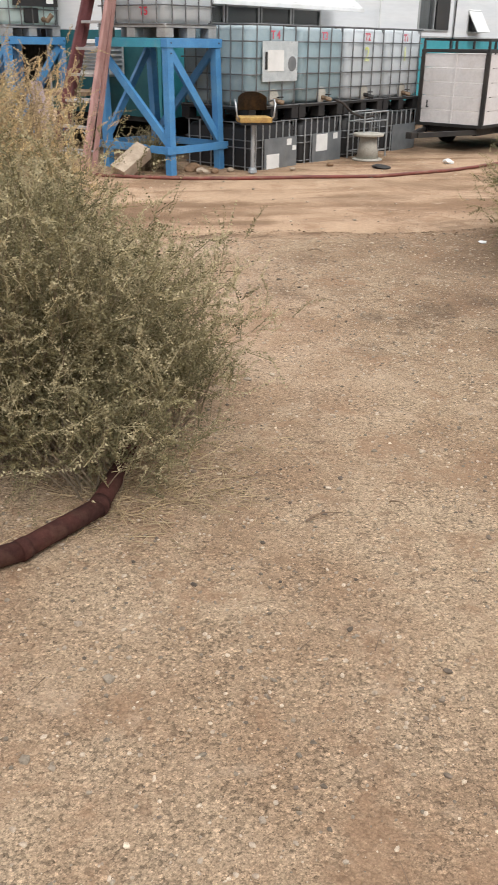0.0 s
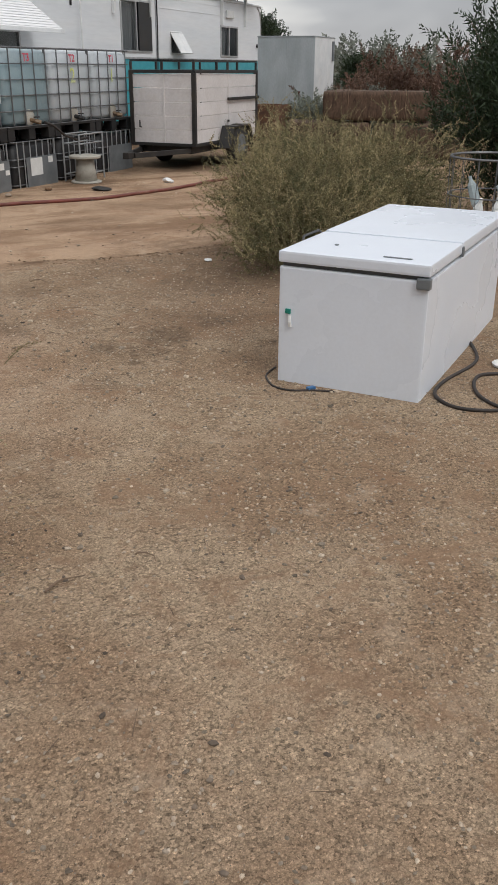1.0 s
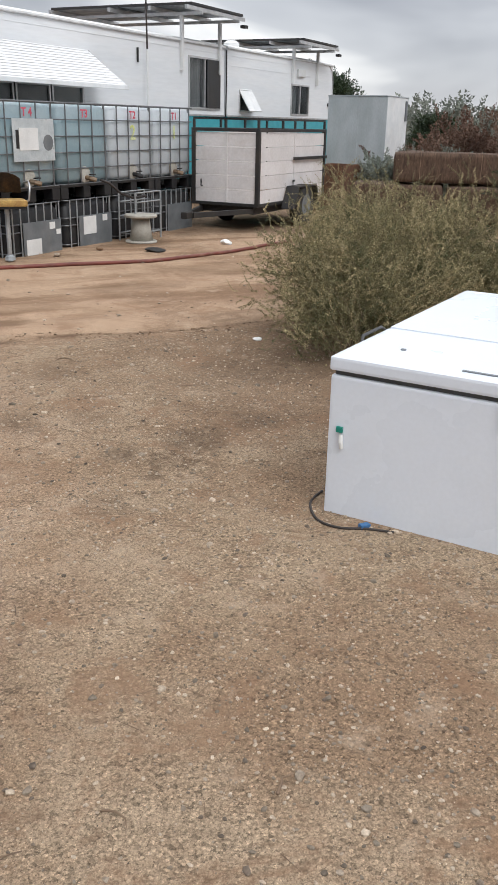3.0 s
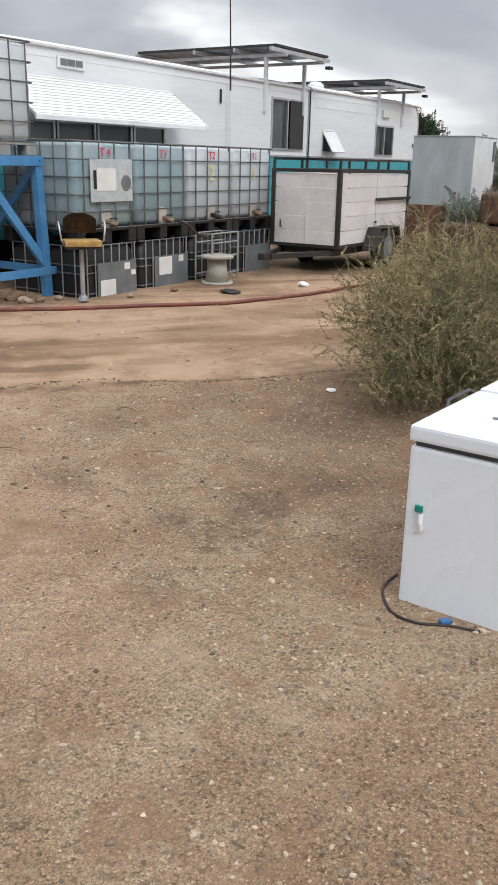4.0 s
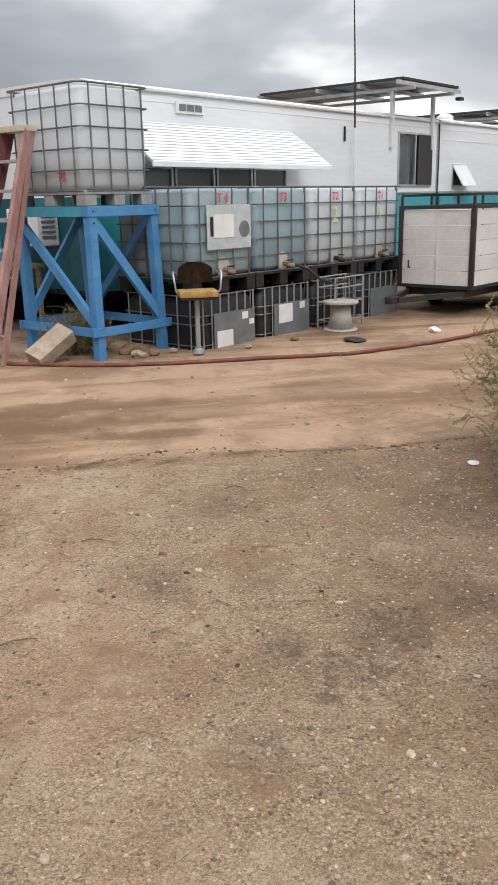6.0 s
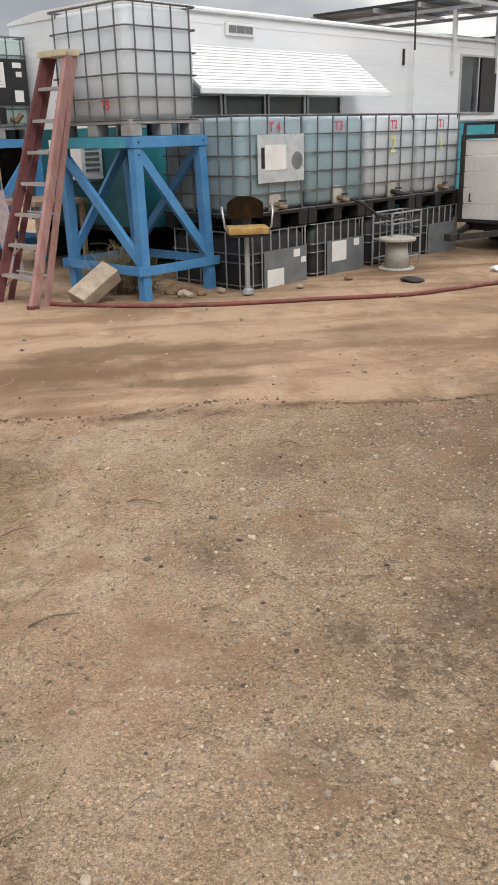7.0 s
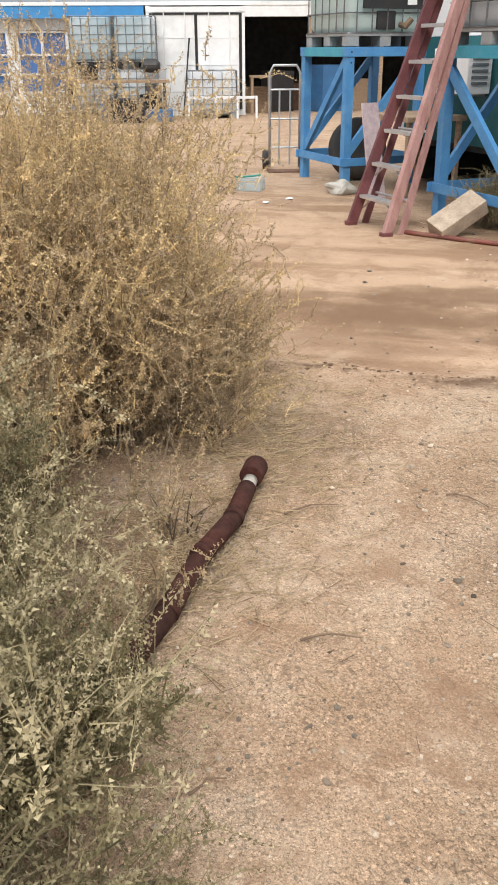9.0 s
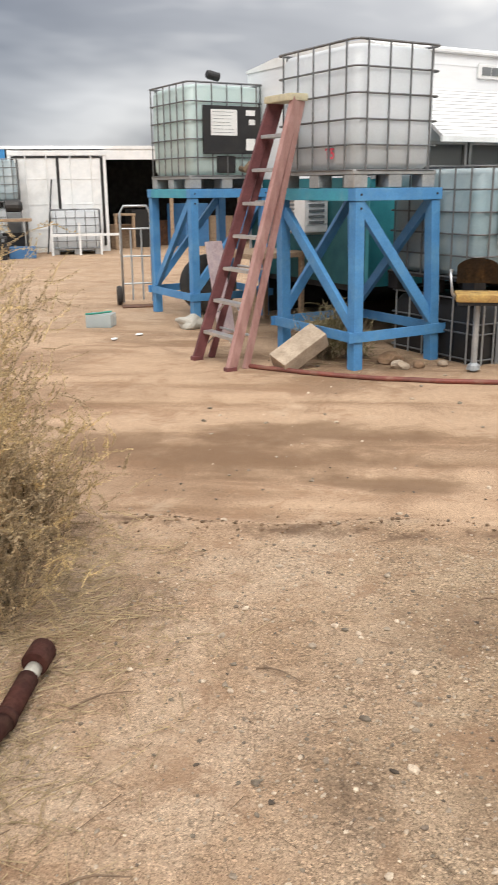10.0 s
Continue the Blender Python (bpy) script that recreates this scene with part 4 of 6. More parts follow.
def tank_stand(m, w, d, h, lean, label, splay=0.0):
    st = thing("tank_stand", m, label, "stand", "blue tank stands")
    p = 0.095
    for x in (0, w - p):
        for y in (0, d - p):
            foot = splay if x else splay * 0.25
            part("post", bar((x + p / 2, y + p / 2, h - 0.102), (x + p / 2 + foot, y + p / 2, -0.05), p, p, 0.006), M_BLUE, st)
    part("top_beam", box(-0.012, -0.012, h - 0.10, w + 0.012, p, h, 0.006), M_BLUE, st)
    part("top_beam", box(-0.012, d - p, h - 0.10, w + 0.012, d + 0.012, h, 0.006), M_BLUE, st)
    part("side_beam", box(-0.012, p + 0.002, h - 0.10, p, d - p - 0.002, h, 0.006), M_BLUET, st, "turquoise top beam")
    part("side_beam", box(w - p, p + 0.002, h - 0.10, w + 0.012, d - p - 0.002, h, 0.006), M_BLUE, st)
    z0, z1 = 0.245, 0.335
    part("low_beam", box(-0.05, -0.018, z0, w + 0.05 + splay, -0.002, z1, 0.004), M_BLUE, st)
    part("low_beam", box(-0.05, d + 0.002, z0, w + 0.05 + splay, d + 0.018, z1, 0.004), M_BLUE, st)
    part("low_beam", box(-0.018, -0.001, z0, -0.002, d + 0.001, z1, 0.004), M_BLUE, st)
    part("low_beam", box(w + 0.004 + splay * 0.85, -0.001, z0, w + 0.020 + splay * 0.85, d + 0.001, z1, 0.004), M_BLUE, st)
    q = p / 2
    ends = ((p, h - 0.13, w - q + splay * 0.75, 0.36) if lean > 0 else (w - p, h - 0.13, q, 0.36))
    part("brace", bar((ends[0] - 0.02, q, ends[1]), (ends[2], q, ends[3]), 0.05, 0.095, 0.005), M_BLUE, st)
    part("brace", bar((w - p, d - q, h - 0.13), (q, d - q, 0.36), 0.05, 0.085, 0.005), M_BLUE, st)
    part("brace", bar((q, d - p, h - 0.2), (q, p * 0.6, 0.36), 0.05, 0.095, 0.005) if lean > 0 else bar((q, p, h - 0.12), (q, d - p * 0.7, 0.36), 0.05, 0.085, 0.005), M_BLUE, st)
    part("brace", bar((w - q, p, h - 0.13), (w - q, d - p, 0.36), 0.05, 0.085, 0.005), M_BLUE, st)
    for x, z in ((p * 0.5, h - 0.05), (p * 0.5, h - 0.16), (w - p * 0.5, h - 0.05)):
        part("bolt", lathe([(0.010, 0), (0.010, 0.006), (0.004, 0.008)], 8, Matrix.Translation((x, -0.011, z)) @ Matrix.Rotation(radians(90), 4, "X")), M_BLACKP, st)
    part("deck", box(p, p, h - 0.03, w - p, d - p, h - 0.004), M_WOOD, st, "plank deck under the tank")
    return st


tank_stand(place(YARD, 0.04, 0.0), 0.92, 1.22, 1.52, 1, "bright blue welded stand with diagonal braces under a tank", 0.075)
tank_stand(place(YARD, 0.19, 3.27), 1.05, 1.16, 1.52, -1, "blue braced steel stand under a pale green tank")

# ---------------------------------------------------------------- stepladder leaning on the near stand
lad = thing("stepladder", place(YARD, -0.85, 0.88), "folded stepladder with faded red rails leaning on the stand", "ladder")
TOP = Vector((0.76, 0, 2.26))


def on_rail(side, t, back=False):
    half = 0.315 + (0.18 - 0.315) * t
    if back:
        return Vector((0.17, side * (half + 0.005) + 0.03 * (1 - t), 0)).lerp(Vector((TOP.x + 0.07, side * 0.17, TOP.z)), t)
    return Vector((0, side * half, 0)).lerp(Vector((TOP.x, side * 0.18, TOP.z)), t)


# rails at side > 0 and both shoes take the darker red
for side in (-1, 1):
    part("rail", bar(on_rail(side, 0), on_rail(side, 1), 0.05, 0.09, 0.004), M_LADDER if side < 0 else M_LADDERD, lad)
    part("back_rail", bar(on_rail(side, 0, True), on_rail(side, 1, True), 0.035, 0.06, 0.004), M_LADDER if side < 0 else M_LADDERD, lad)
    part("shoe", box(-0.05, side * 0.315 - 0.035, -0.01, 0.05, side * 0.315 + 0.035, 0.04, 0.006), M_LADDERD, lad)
for i in range(1, 8):
    t = i / 8
    l0, r0 = on_rail(-1, t), on_rail(1, t)
    part("step", box(l0.x - 0.045, l0.y + 0.018, l0.z - 0.03, l0.x + 0.045, r0.y - 0.018, l0.z, 0.004), M_ALU, lad, "worn aluminium step")
    if i in (1, 3, 5, 7):
        part("back_bar", tube([on_rail(-1, t, True), on_rail(1, t, True)], 0.012, 6), M_ALU, lad)
for i in (1, 2):
    t = i / 8
    for side in (-1, 1):
        part("step_brace", tube([on_rail(side, t) + Vector((0, -side * 0.02, -0.12)), on_rail(side, t) + Vector((0, -side * 0.17, -0.02))], 0.008, 6), M_ALU, lad)
part("cap", box(TOP.x - 0.08, -0.21, TOP.z - 0.02, TOP.x + 0.11, 0.21, TOP.z + 0.04, 0.012), M_CAP, lad, "pale yellowed plastic top cap")

# ---------------------------------------------------------------- trailer
tr = thing("box_trailer", place(YARD, 5.03, -1.60), "white plank-sided box trailer with a black steel frame", "trailer")
TL, TW, TZ0, TZ1 = 2.50, 1.12, 0.38, 1.385
for x in (0, TL - 0.06):
    for y in (0, TW - 0.06):
        part("corner_post", box(x, y, TZ0, x + 0.06, y + 0.06, TZ1, 0.004), M_BLACKP, tr)
for z in (TZ0 - 0.03, TZ1):
    part("frame_rail", box(0, 0.0, z, TL, 0.05, z + 0.045, 0.004), M_BLACKP, tr)
    part("frame_rail", box(0, TW - 0.05, z, TL, TW, z + 0.045, 0.004), M_BLACKP, tr)
    part("end_rail", box(0, 0.052, z, 0.05, TW - 0.052, z + 0.045, 0.004), M_BLACKP, tr)
    part("end_rail", box(TL - 0.05, 0.052, z, TL, TW - 0.052, z + 0.045, 0.004), M_BLACKP, tr)
part("floor", box(0.05, 0.05, TZ0 + 0.02, TL - 0.05, TW - 0.05, TZ0 + 0.045), M_WOOD, tr)
rows = 5
ph = (TZ1 - TZ0 - 0.02) / rows
for i in range(rows):
    z = TZ0 + 0.015 + i * ph
    for y in (0.018, TW - 0.042):
        part("plank", box(0.062, y, z, TL - 0.062, y + 0.024, z + ph - 0.011, 0.002), M_TRPLANK, tr)
    for x in (0.018, TL - 0.042):
        part("plank", box(x, 0.062, z, x + 0.024, TW - 0.062, z + ph - 0.011, 0.002), M_TRPLANK, tr)
part("seam_strip", box(1.25, 0.006, TZ0 + 0.02, 1.275, 0.017, TZ1 - 0.005, 0.002), M_TRPLANK, tr)
part("seam_strip", box(0.006, 0.52, TZ0 + 0.02, 0.017, 0.55, TZ1 - 0.005, 0.002), M_TRPLANK, tr)
part("door_bar", box(1.18, -0.03, 0.98, 2.50, -0.004, 1.025, 0.004), M_BLACKP, tr, "black steel latch bar")
part("latch", box(1.20, -0.02, 0.66, 1.24, 0.004, 0.69, 0.003), M_BLACKP, tr)
part("top_rail", tube([(0.03, 0.03, 1.56), (TL - 0.03, 0.03, 1.56), (TL - 0.03, TW - 0.03, 1.56), (0.03, TW - 0.03, 1.56)], 0.02, 6, closed=True, square=True), M_BLACKP, tr)
for x, y in [(0.03 + i * (TL - 0.06) / 3, yy) for i in range(4) for yy in (0.03, TW - 0.03)] + [(0.03, TW / 2), (TL - 0.03, TW / 2)]:
    part("rail_post", box(x - 0.016, y - 0.016, TZ1 + 0.046, x + 0.016, y + 0.016, 1.545), M_BLACKP, tr)
for yy in (-1, 1):
    y0, y1 = (-0.22, -0.004) if yy < 0 else (TW + 0.004, TW + 0.22)
    bm = bmesh.new()
    prof = [(0.80, 0.28), (0.98, 0.60), (1.66, 0.60), (1.80, 0.28)]
    for (xa, za), (xb, zb) in zip(prof, prof[1:]):
        bar((xa, (y0 + y1) / 2, za), (xb, (y0 + y1) / 2, zb), y1 - y0, 0.02, 0.003, bm)
    part("fender", bm, M_BLACKP, tr)
    yc = (y0 + y1) / 2
    wheel = part("tyre", lathe([(0.17, -0.085), (0.27, -0.09), (0.315, -0.06), (0.32, 0.0), (0.315, 0.06), (0.27, 0.09), (0.17, 0.085)], 28, Matrix.Translation((1.32, yc, 0.31)) @ Matrix.Rotation(radians(90), 4, "X")), M_TYRE, tr, "black trailer tyre", True)
    part("rim", lathe([(0.02, -0.095), (0.06, -0.10), (0.07, -0.088), (0.165, -0.088), (0.168, 0.088), (0.02, 0.088)], 20, Matrix.Translation((1.32, yc, 0.31)) @ Matrix.Rotation(radians(90), 4, "X")), M_PLATE, wheel)
# unseen chassis beams, added to shade and darken the trailer's underside
for y in (0.10, TW - 0.16):
    part("side_member", box(0.06, y, TZ0 - 0.14, TL - 0.06, y + 0.06, TZ0 - 0.032, 0.004), M_BLACKP, tr)
for x in (0.10, 0.85, 1.70, TL - 0.16):
    part("cross_member", box(x, 0.162, TZ0 - 0.13, x + 0.05, TW - 0.162, TZ0 - 0.034, 0.004), M_BLACKP, tr)
part("axle", tube([(1.32, -0.1, 0.31), (1.32, TW + 0.1, 0.31)], 0.03, 8), M_BLACKP, tr)
for y in (0.12, TW - 0.12):
    part("drawbar", bar((0.1, y, 0.29), (-1.0, TW / 2 + (y - TW / 2) * 0.12, 0.29), 0.05, 0.07, 0.004), M_BLACKP, tr)
part("coupling", box(-1.16, TW / 2 - 0.05, 0.25, -0.96, TW / 2 + 0.05, 0.34, 0.015), M_BLACKP, tr)
part("hook", tube([(-0.02, 0.92, 0.62), (-0.06, 0.92, 0.62), (-0.06, 0.92, 0.72)], 0.012, 6), M_BLACKP, tr)

# ---------------------------------------------------------------- plants


def sprig(length, leaves, leaf_len, leaf_wid, angle, seed, bend=0.0):
    """One bowed twig with its leaflets: points and three-cornered faces."""
    rng = np.random.default_rng(seed)
    w = 0.0015

    def axis(t):
        return np.array((bend * length * t * t, 0.25 * bend * length * math.sin(5 * t), length * t * (1 - 0.25 * abs(bend) * t)))

    vs, fs = [], []
    for a in (0.0, 1.57):
        c, s = math.cos(a) * w, math.sin(a) * w
        k = len(vs)
        for t, g in ((0.0, 1.0), (0.5, 0.8)):
            p = axis(t)
            vs += [(p[0] + c * g, p[1] + s * g, p[2]), (p[0] - c * g, p[1] - s * g, p[2])]
        vs.append(tuple(axis(1.0)))
        fs += [(k, k + 1, k + 3), (k, k + 3, k + 2), (k + 2, k + 3, k + 4)]
    for i in range(leaves):
        t = 0.10 + 0.92 * i / (leaves - 1)
        phi = i * 2.4 + rng.uniform(-0.5, 0.5)
        ang = angle * rng.uniform(0.6, 1.3)
        ll = leaf_len * rng.uniform(0.6, 1.3) * (1.15 - 0.45 * t)
        d = np.array((math.cos(phi) * math.sin(ang), math.sin(phi) * math.sin(ang), math.cos(ang)))
        s = np.cross(d, rng.normal(size=3))
        s *= leaf_wid / 2 / max(1e-6, np.linalg.norm(s))
        p = axis(t)
        k = len(vs)
        vs += [tuple(p + d * ll * 0.3 + s), tuple(p + d * ll), tuple(p + d * ll * 0.2 - s)]
        fs.append((k, k + 1, k + 2))
    return np.array(vs), np.array(fs)


def shrub(name, lobes, stems, sprigs, templates, leaf, stem_mat, label, seed, spread=0.07, category="shrub", low=0.12, upright=0.5, bias=0.25, thick=0.0042, tip_mat=None, tips=0.4):
    """lobes: (x, y, radius, height). Bowed stems fan out of each lobe's foot and carry the twigs."""
    rng = np.random.default_rng(seed)
    cx, cy = lobes[0][0], lobes[0][1]
    ob = thing(name, Matrix.Translation((cx, cy, 0)), label, category)
    area = np.array([l[2] ** 2 * l[3] for l in lobes])
    pick = rng.choice(len(lobes), stems, p=area / area.sum())
    L = np.array([(l[0] - cx, l[1] - cy, l[2], l[3]) for l in lobes])[pick]
    phi, el = rng.uniform(0, 2 * np.pi, stems), np.arcsin(rng.uniform(low, 1.0, stems))
    out = np.stack((np.cos(phi) * np.cos(el), np.sin(phi) * np.cos(el), np.sin(el)), 1)
    k = rng.uniform(0.66, 1.06, stems) * (0.85 + 0.3 * np.sin(3 * phi + seed) * np.sin(5 * el + pick))
    k = np.minimum(k, 1.04)
    base = np.stack((L[:, 0] + rng.normal(0, 0.16, stems) * L[:, 2], L[:, 1] + rng.normal(0, 0.16, stems) * L[:, 2], np.full(stems, -0.02)), 1)
    tip = np.stack((L[:, 0] + out[:, 0] * L[:, 2] * k, L[:, 1] + out[:, 1] * L[:, 2] * k, np.maximum(0.03, out[:, 2] ** 0.54 * L[:, 3] * np.minimum(k, 0.98))), 1)
    mid = (base + tip) / 2 + np.stack((rng.normal(0, 0.05, stems), rng.normal(0, 0.05, stems), 0.12 * L[:, 3] * rng.uniform(0, 1, stems)), 1)

    def at(i, t):
        t = t[:, None]
        return base[i] * (1 - t) ** 2 + mid[i] * 2 * t * (1 - t) + tip[i] * t ** 2

    ts = np.linspace(0, 1, 6)
    idx = np.arange(stems)
    rings = []
    for t in ts:
        p = at(idx, np.full(stems, t))
        r = thick * (1.05 - 0.85 * t) * rng.uniform(0.6, 1.3, stems)
        rings.append(np.stack([p + np.stack((np.cos(a) * r, np.sin(a) * r, 0 * r), 1) for a in (0, 2.09, 4.19)], 1))
    allv = np.stack(rings, 1).reshape(-1, 3)
    quads = [((j * 3 + a), (j * 3 + (a + 1) % 3), ((j + 1) * 3 + (a + 1) % 3), ((j + 1) * 3 + a)) for j in range(5) for a in range(3)]
    allf = (np.array(quads)[None] + (np.arange(stems) * 18)[:, None, None]).reshape(-1, 4)
    raw("branchwork", allv.tolist(), allf.tolist(), stem_mat, ob)
    # twigs along the outer part of the stems
    si = rng.integers(0, stems, sprigs)
    tuft = rng.uniform(0.30 + 0.3 * bias, 1.0, (stems, 4))
    tuft[:, 0] = rng.uniform(0.86, 1.0, stems)
    t = np.clip(tuft[si, rng.integers(0, 4, sprigs)] + rng.normal(0, 0.035, sprigs), 0.15, 1.03)
    p = at(si, t)
    tan = at(si, np.minimum(t + 0.1, 1.1)) - at(si, t - 0.1)
    tan /= np.linalg.norm(tan, axis=1)[:, None]
    p = p + rng.normal(0, spread * 0.62, (sprigs, 3)) * (0.5 + t[:, None])
    p[:, 2] = np.maximum(p[:, 2], 0.01)
    way = tan * 0.8 + rng.normal(0, 0.55, (sprigs, 3)) + np.array((0, 0, upright))
    way /= np.linalg.norm(way, axis=1)[:, None]
    ref = rng.normal(size=(sprigs, 3))
    ax = np.cross(way, ref)
    ax /= np.linalg.norm(ax, axis=1)[:, None]
    ay = np.cross(way, ax)
    R = np.stack((ax, ay, way), 2) * rng.uniform(0.6, 1.35, sprigs)[:, None, None]
    which = rng.integers(0, len(templates), sprigs)
    young = (t > 0.78) & (rng.random((stems, 6))[si, (t * 5).astype(int)] < tips * 1.4) if tip_mat else np.zeros(sprigs, bool)
    for name_, pickset, material in (("foliage", ~young, leaf), ("young_growth", young, tip_mat)):
        if not pickset.any():
            continue
        vs, fs, n = [], [], 0
        for w, (tv, tf) in enumerate(templates):
            sel = np.where((which == w) & pickset)[0]
            v = np.einsum("nij,kj->nki", R[sel], tv) + p[sel][:, None]
            vs.append(v.reshape(-1, 3))
            fs.append((tf[None] + (np.arange(len(sel)) * len(tv))[:, None, None] + n).reshape(-1, 3))
            n += len(sel) * len(tv)
        raw(name_, np.concatenate(vs).tolist(), np.concatenate(fs).tolist(), material, ob)
    return ob


T_SAGE = [sprig(ln, 40, 0.0135, 0.0070, 0.95, s, b) for ln, s, b in ((0.12, 1, 0.3), (0.16, 2, 0.55), (0.20, 3, 0.4))]
T_STRAW = [sprig(ln, 34, 0.0115, 0.0075, 1.1, s, b) for ln, s, b in ((0.09, 4, 0.2), (0.13, 5, 0.45), (0.17, 6, 0.3))]
T_OLIVE = [sprig(ln, 30, 0.016, 0.0088, 1.0, s, b) for ln, s, b in ((0.11, 7, 0.2), (0.16, 8, 0.45), (0.20, 9, 0.3))]
T_OLEAN = [sprig(0.26, 20, 0.09, 0.021, 0.8, s) for s in (10, 11)]
T_FAR = [sprig(0.30, 26, 0.07, 0.034, 0.9, s) for s in (12, 13)]

shrub("saltbush", [(-0.22, 3.40, 0.90, 1.34), (-0.80, 4.2, 0.9, 1.50), (0.20, 3.85, 0.58, 0.85), (0.04, 2.98, 0.42, 0.62), (0.34, 3.30, 0.44, 0.58)], 700, 9500, T_SAGE, M_LEAFA, M_STEM, "bushy grey-green saltbush leaning over a brown pipe", 21, 0.075, upright=0.2, tip_mat=M_TIPA)
shrub("saltbush", [(0.22, 4.30, 0.42, 0.70), (-0.25, 4.75, 0.5, 0.95), (0.50, 4.02, 0.24, 0.22), (0.44, 3.78, 0.20, 0.24)], 200, 4000, T_SAGE, M_LEAFA, M_STEM, "low grey-green saltbush beside the brown pipe", 22, 0.07, upright=0.25, tip_mat=M_TIPA)
shrub("dry_shrub", [(-0.38, 6.30, 0.80, 1.56), (-0.95, 5.9, 0.85, 1.60), (-0.95, 7.1, 0.95, 1.64), (-0.16, 6.15, 0.50, 0.85), (-0.30, 5.6, 0.42, 0.95), (-0.66, 6.2, 0.62, 1.66), (-0.50, 6.7, 0.55, 1.60)], 800, 22500, T_STRAW, M_LEAFB, M_STEM, "straw-yellow drying shrub with fine seed heads", 23, 0.11, upright=0.2, tip_mat=M_TIPB)
shrub("dry_shrub", [(-2.1, 6.2, 1.0, 1.42), (-2.0, 7.8, 1.0, 1.45), (-3.4, 7.2, 1.1, 1.5)], 260, 6000, T_STRAW, M_LEAFB, M_STEM, "straw-yellow shrubs spreading behind the first", 24, 0.13, upright=0.2, tip_mat=M_TIPB)
shrub("olive_shrub", [(4.40, 6.60, 1.05, 1.08), (5.25, 6.8, 1.0, 1.10), (5.0, 7.6, 0.9, 1.06), (3.85, 6.05, 0.62, 0.74)], 600, 14500, T_OLIVE, M_LEAFC, M_STEM, "olive and tan shrub growing beside the white fridge", 25, 0.11, upright=0.2, tip_mat=M_TIPC)
shrub("stand_weed", [(1.16, 11.42, 0.28, 0.46), (1.38, 11.5, 0.2, 0.3)], 80, 650, T_SAGE, M_LEAFA, M_STEM, "small grey weed growing inside the blue stand", 26, 0.04, tip_mat=M_TIPA)
shrub("oleander", [(7.65, 6.4, 1.5, 2.9), (9.2, 7.4, 1.8, 3.2), (6.92, 6.75, 0.85, 2.2)], 340, 9500, T_OLEAN, M_LEAFD, M_STEM, "tall dark green oleander bush", 27, 0.16, bias=0.3, thick=0.014)
shrub("red_shrub", [(12.0, 15.4, 1.3, 2.0), (13.6, 14.6, 1.3, 1.9)], 120, 1500, T_FAR, M_LEAFE, M_STEM, "reddish brown shrub with bare twigs", 28, 0.12, thick=0.012)
shrub("grey_shrub", [(10.4, 15.2, 0.75, 0.95), (11.3, 14.6, 0.8, 1.0)], 100, 1500, T_FAR, M_LEAFF, M_STEM, "grey silvery shrub beside the zinc box", 29, 0.1)
shrub("brown_hedge", [(12.8, 15.8, 1.6, 1.30), (11.8, 13.4, 1.3, 1.15), (15.0, 17.5, 2.2, 1.45), (18.0, 15.0, 2.4, 1.5), (12.5, 12.0, 1.5, 1.2), (20, 19, 2.5, 1.7)], 240, 6000, T_FAR, M_LEAFE, M_STEM, "brown dried hedge along the yard's edge", 30, 0.2, thick=0.012)
shrub("far_scrub", [(30, 40, 6, 2.0), (42, 38, 7, 2.2), (24, 46, 6, 2.0), (48, 26, 7, 2.0), (36, 24, 5, 1.7)], 200, 2600, [(v * 4, f) for v, f in T_FAR], M_LEAFF, M_STEM, "low scrub far off on the plain", 31, 0.5, thick=0.03)


def tree(x, y, h, r, label, seed):
    ob = thing("tree", Matrix.Translation((x, y, 0)), label, "tree")
    part("trunk", tube([(0, 0, -0.1), (0.1, 0, h * 0.3), (0.0, 0.1, h * 0.6)], 0.18, 8, r1=0.08), M_STEM, ob)
    rng = np.random.default_rng(seed)
    vs, fs, n = [], [], 0
    tv, tf = T_FAR[0][0] * 2.2, T_FAR[0][1]
    for i in range(700):
        d = rng.normal(size=3)
        d /= np.linalg.norm(d)
        p = d * r * rng.uniform(0.35, 1.0) * np.array((1, 1, 0.75)) * (0.75 + 0.35 * math.sin(4 * d[0] + 5 * d[2])) + (0, 0, h * 0.72)
        way = d + rng.normal(0, 0.4, 3)
        way /= np.linalg.norm(way)
        ax = np.cross(way, rng.normal(size=3))
        ax /= np.linalg.norm(ax)
        R = np.stack((ax, np.cross(way, ax), way), 1)
        vs.append(tv @ R.T + p)
        fs.append(tf + n)
        n += len(tv)
    raw("crown", np.concatenate(vs).tolist(), np.concatenate(fs).tolist(), M_LEAFD, ob)
    for i in range(6):
        a = i * 1.05
        part("limb", tube([(0.02, 0.05, h * 0.5), (math.cos(a) * r * 0.4, math.sin(a) * r * 0.4, h * 0.7), (math.cos(a) * r * 0.75, math.sin(a) * r * 0.75, h * 0.8)], 0.06, 6, r1=0.02), M_STEM, ob)
    return ob


tree(20.2, 34.6, 3.3, 1.6, "round dark green tree beyond the caravans", 41)
tree(24.3, 32.4, 1.5, 0.75, "smaller green tree far across the yard", 42)


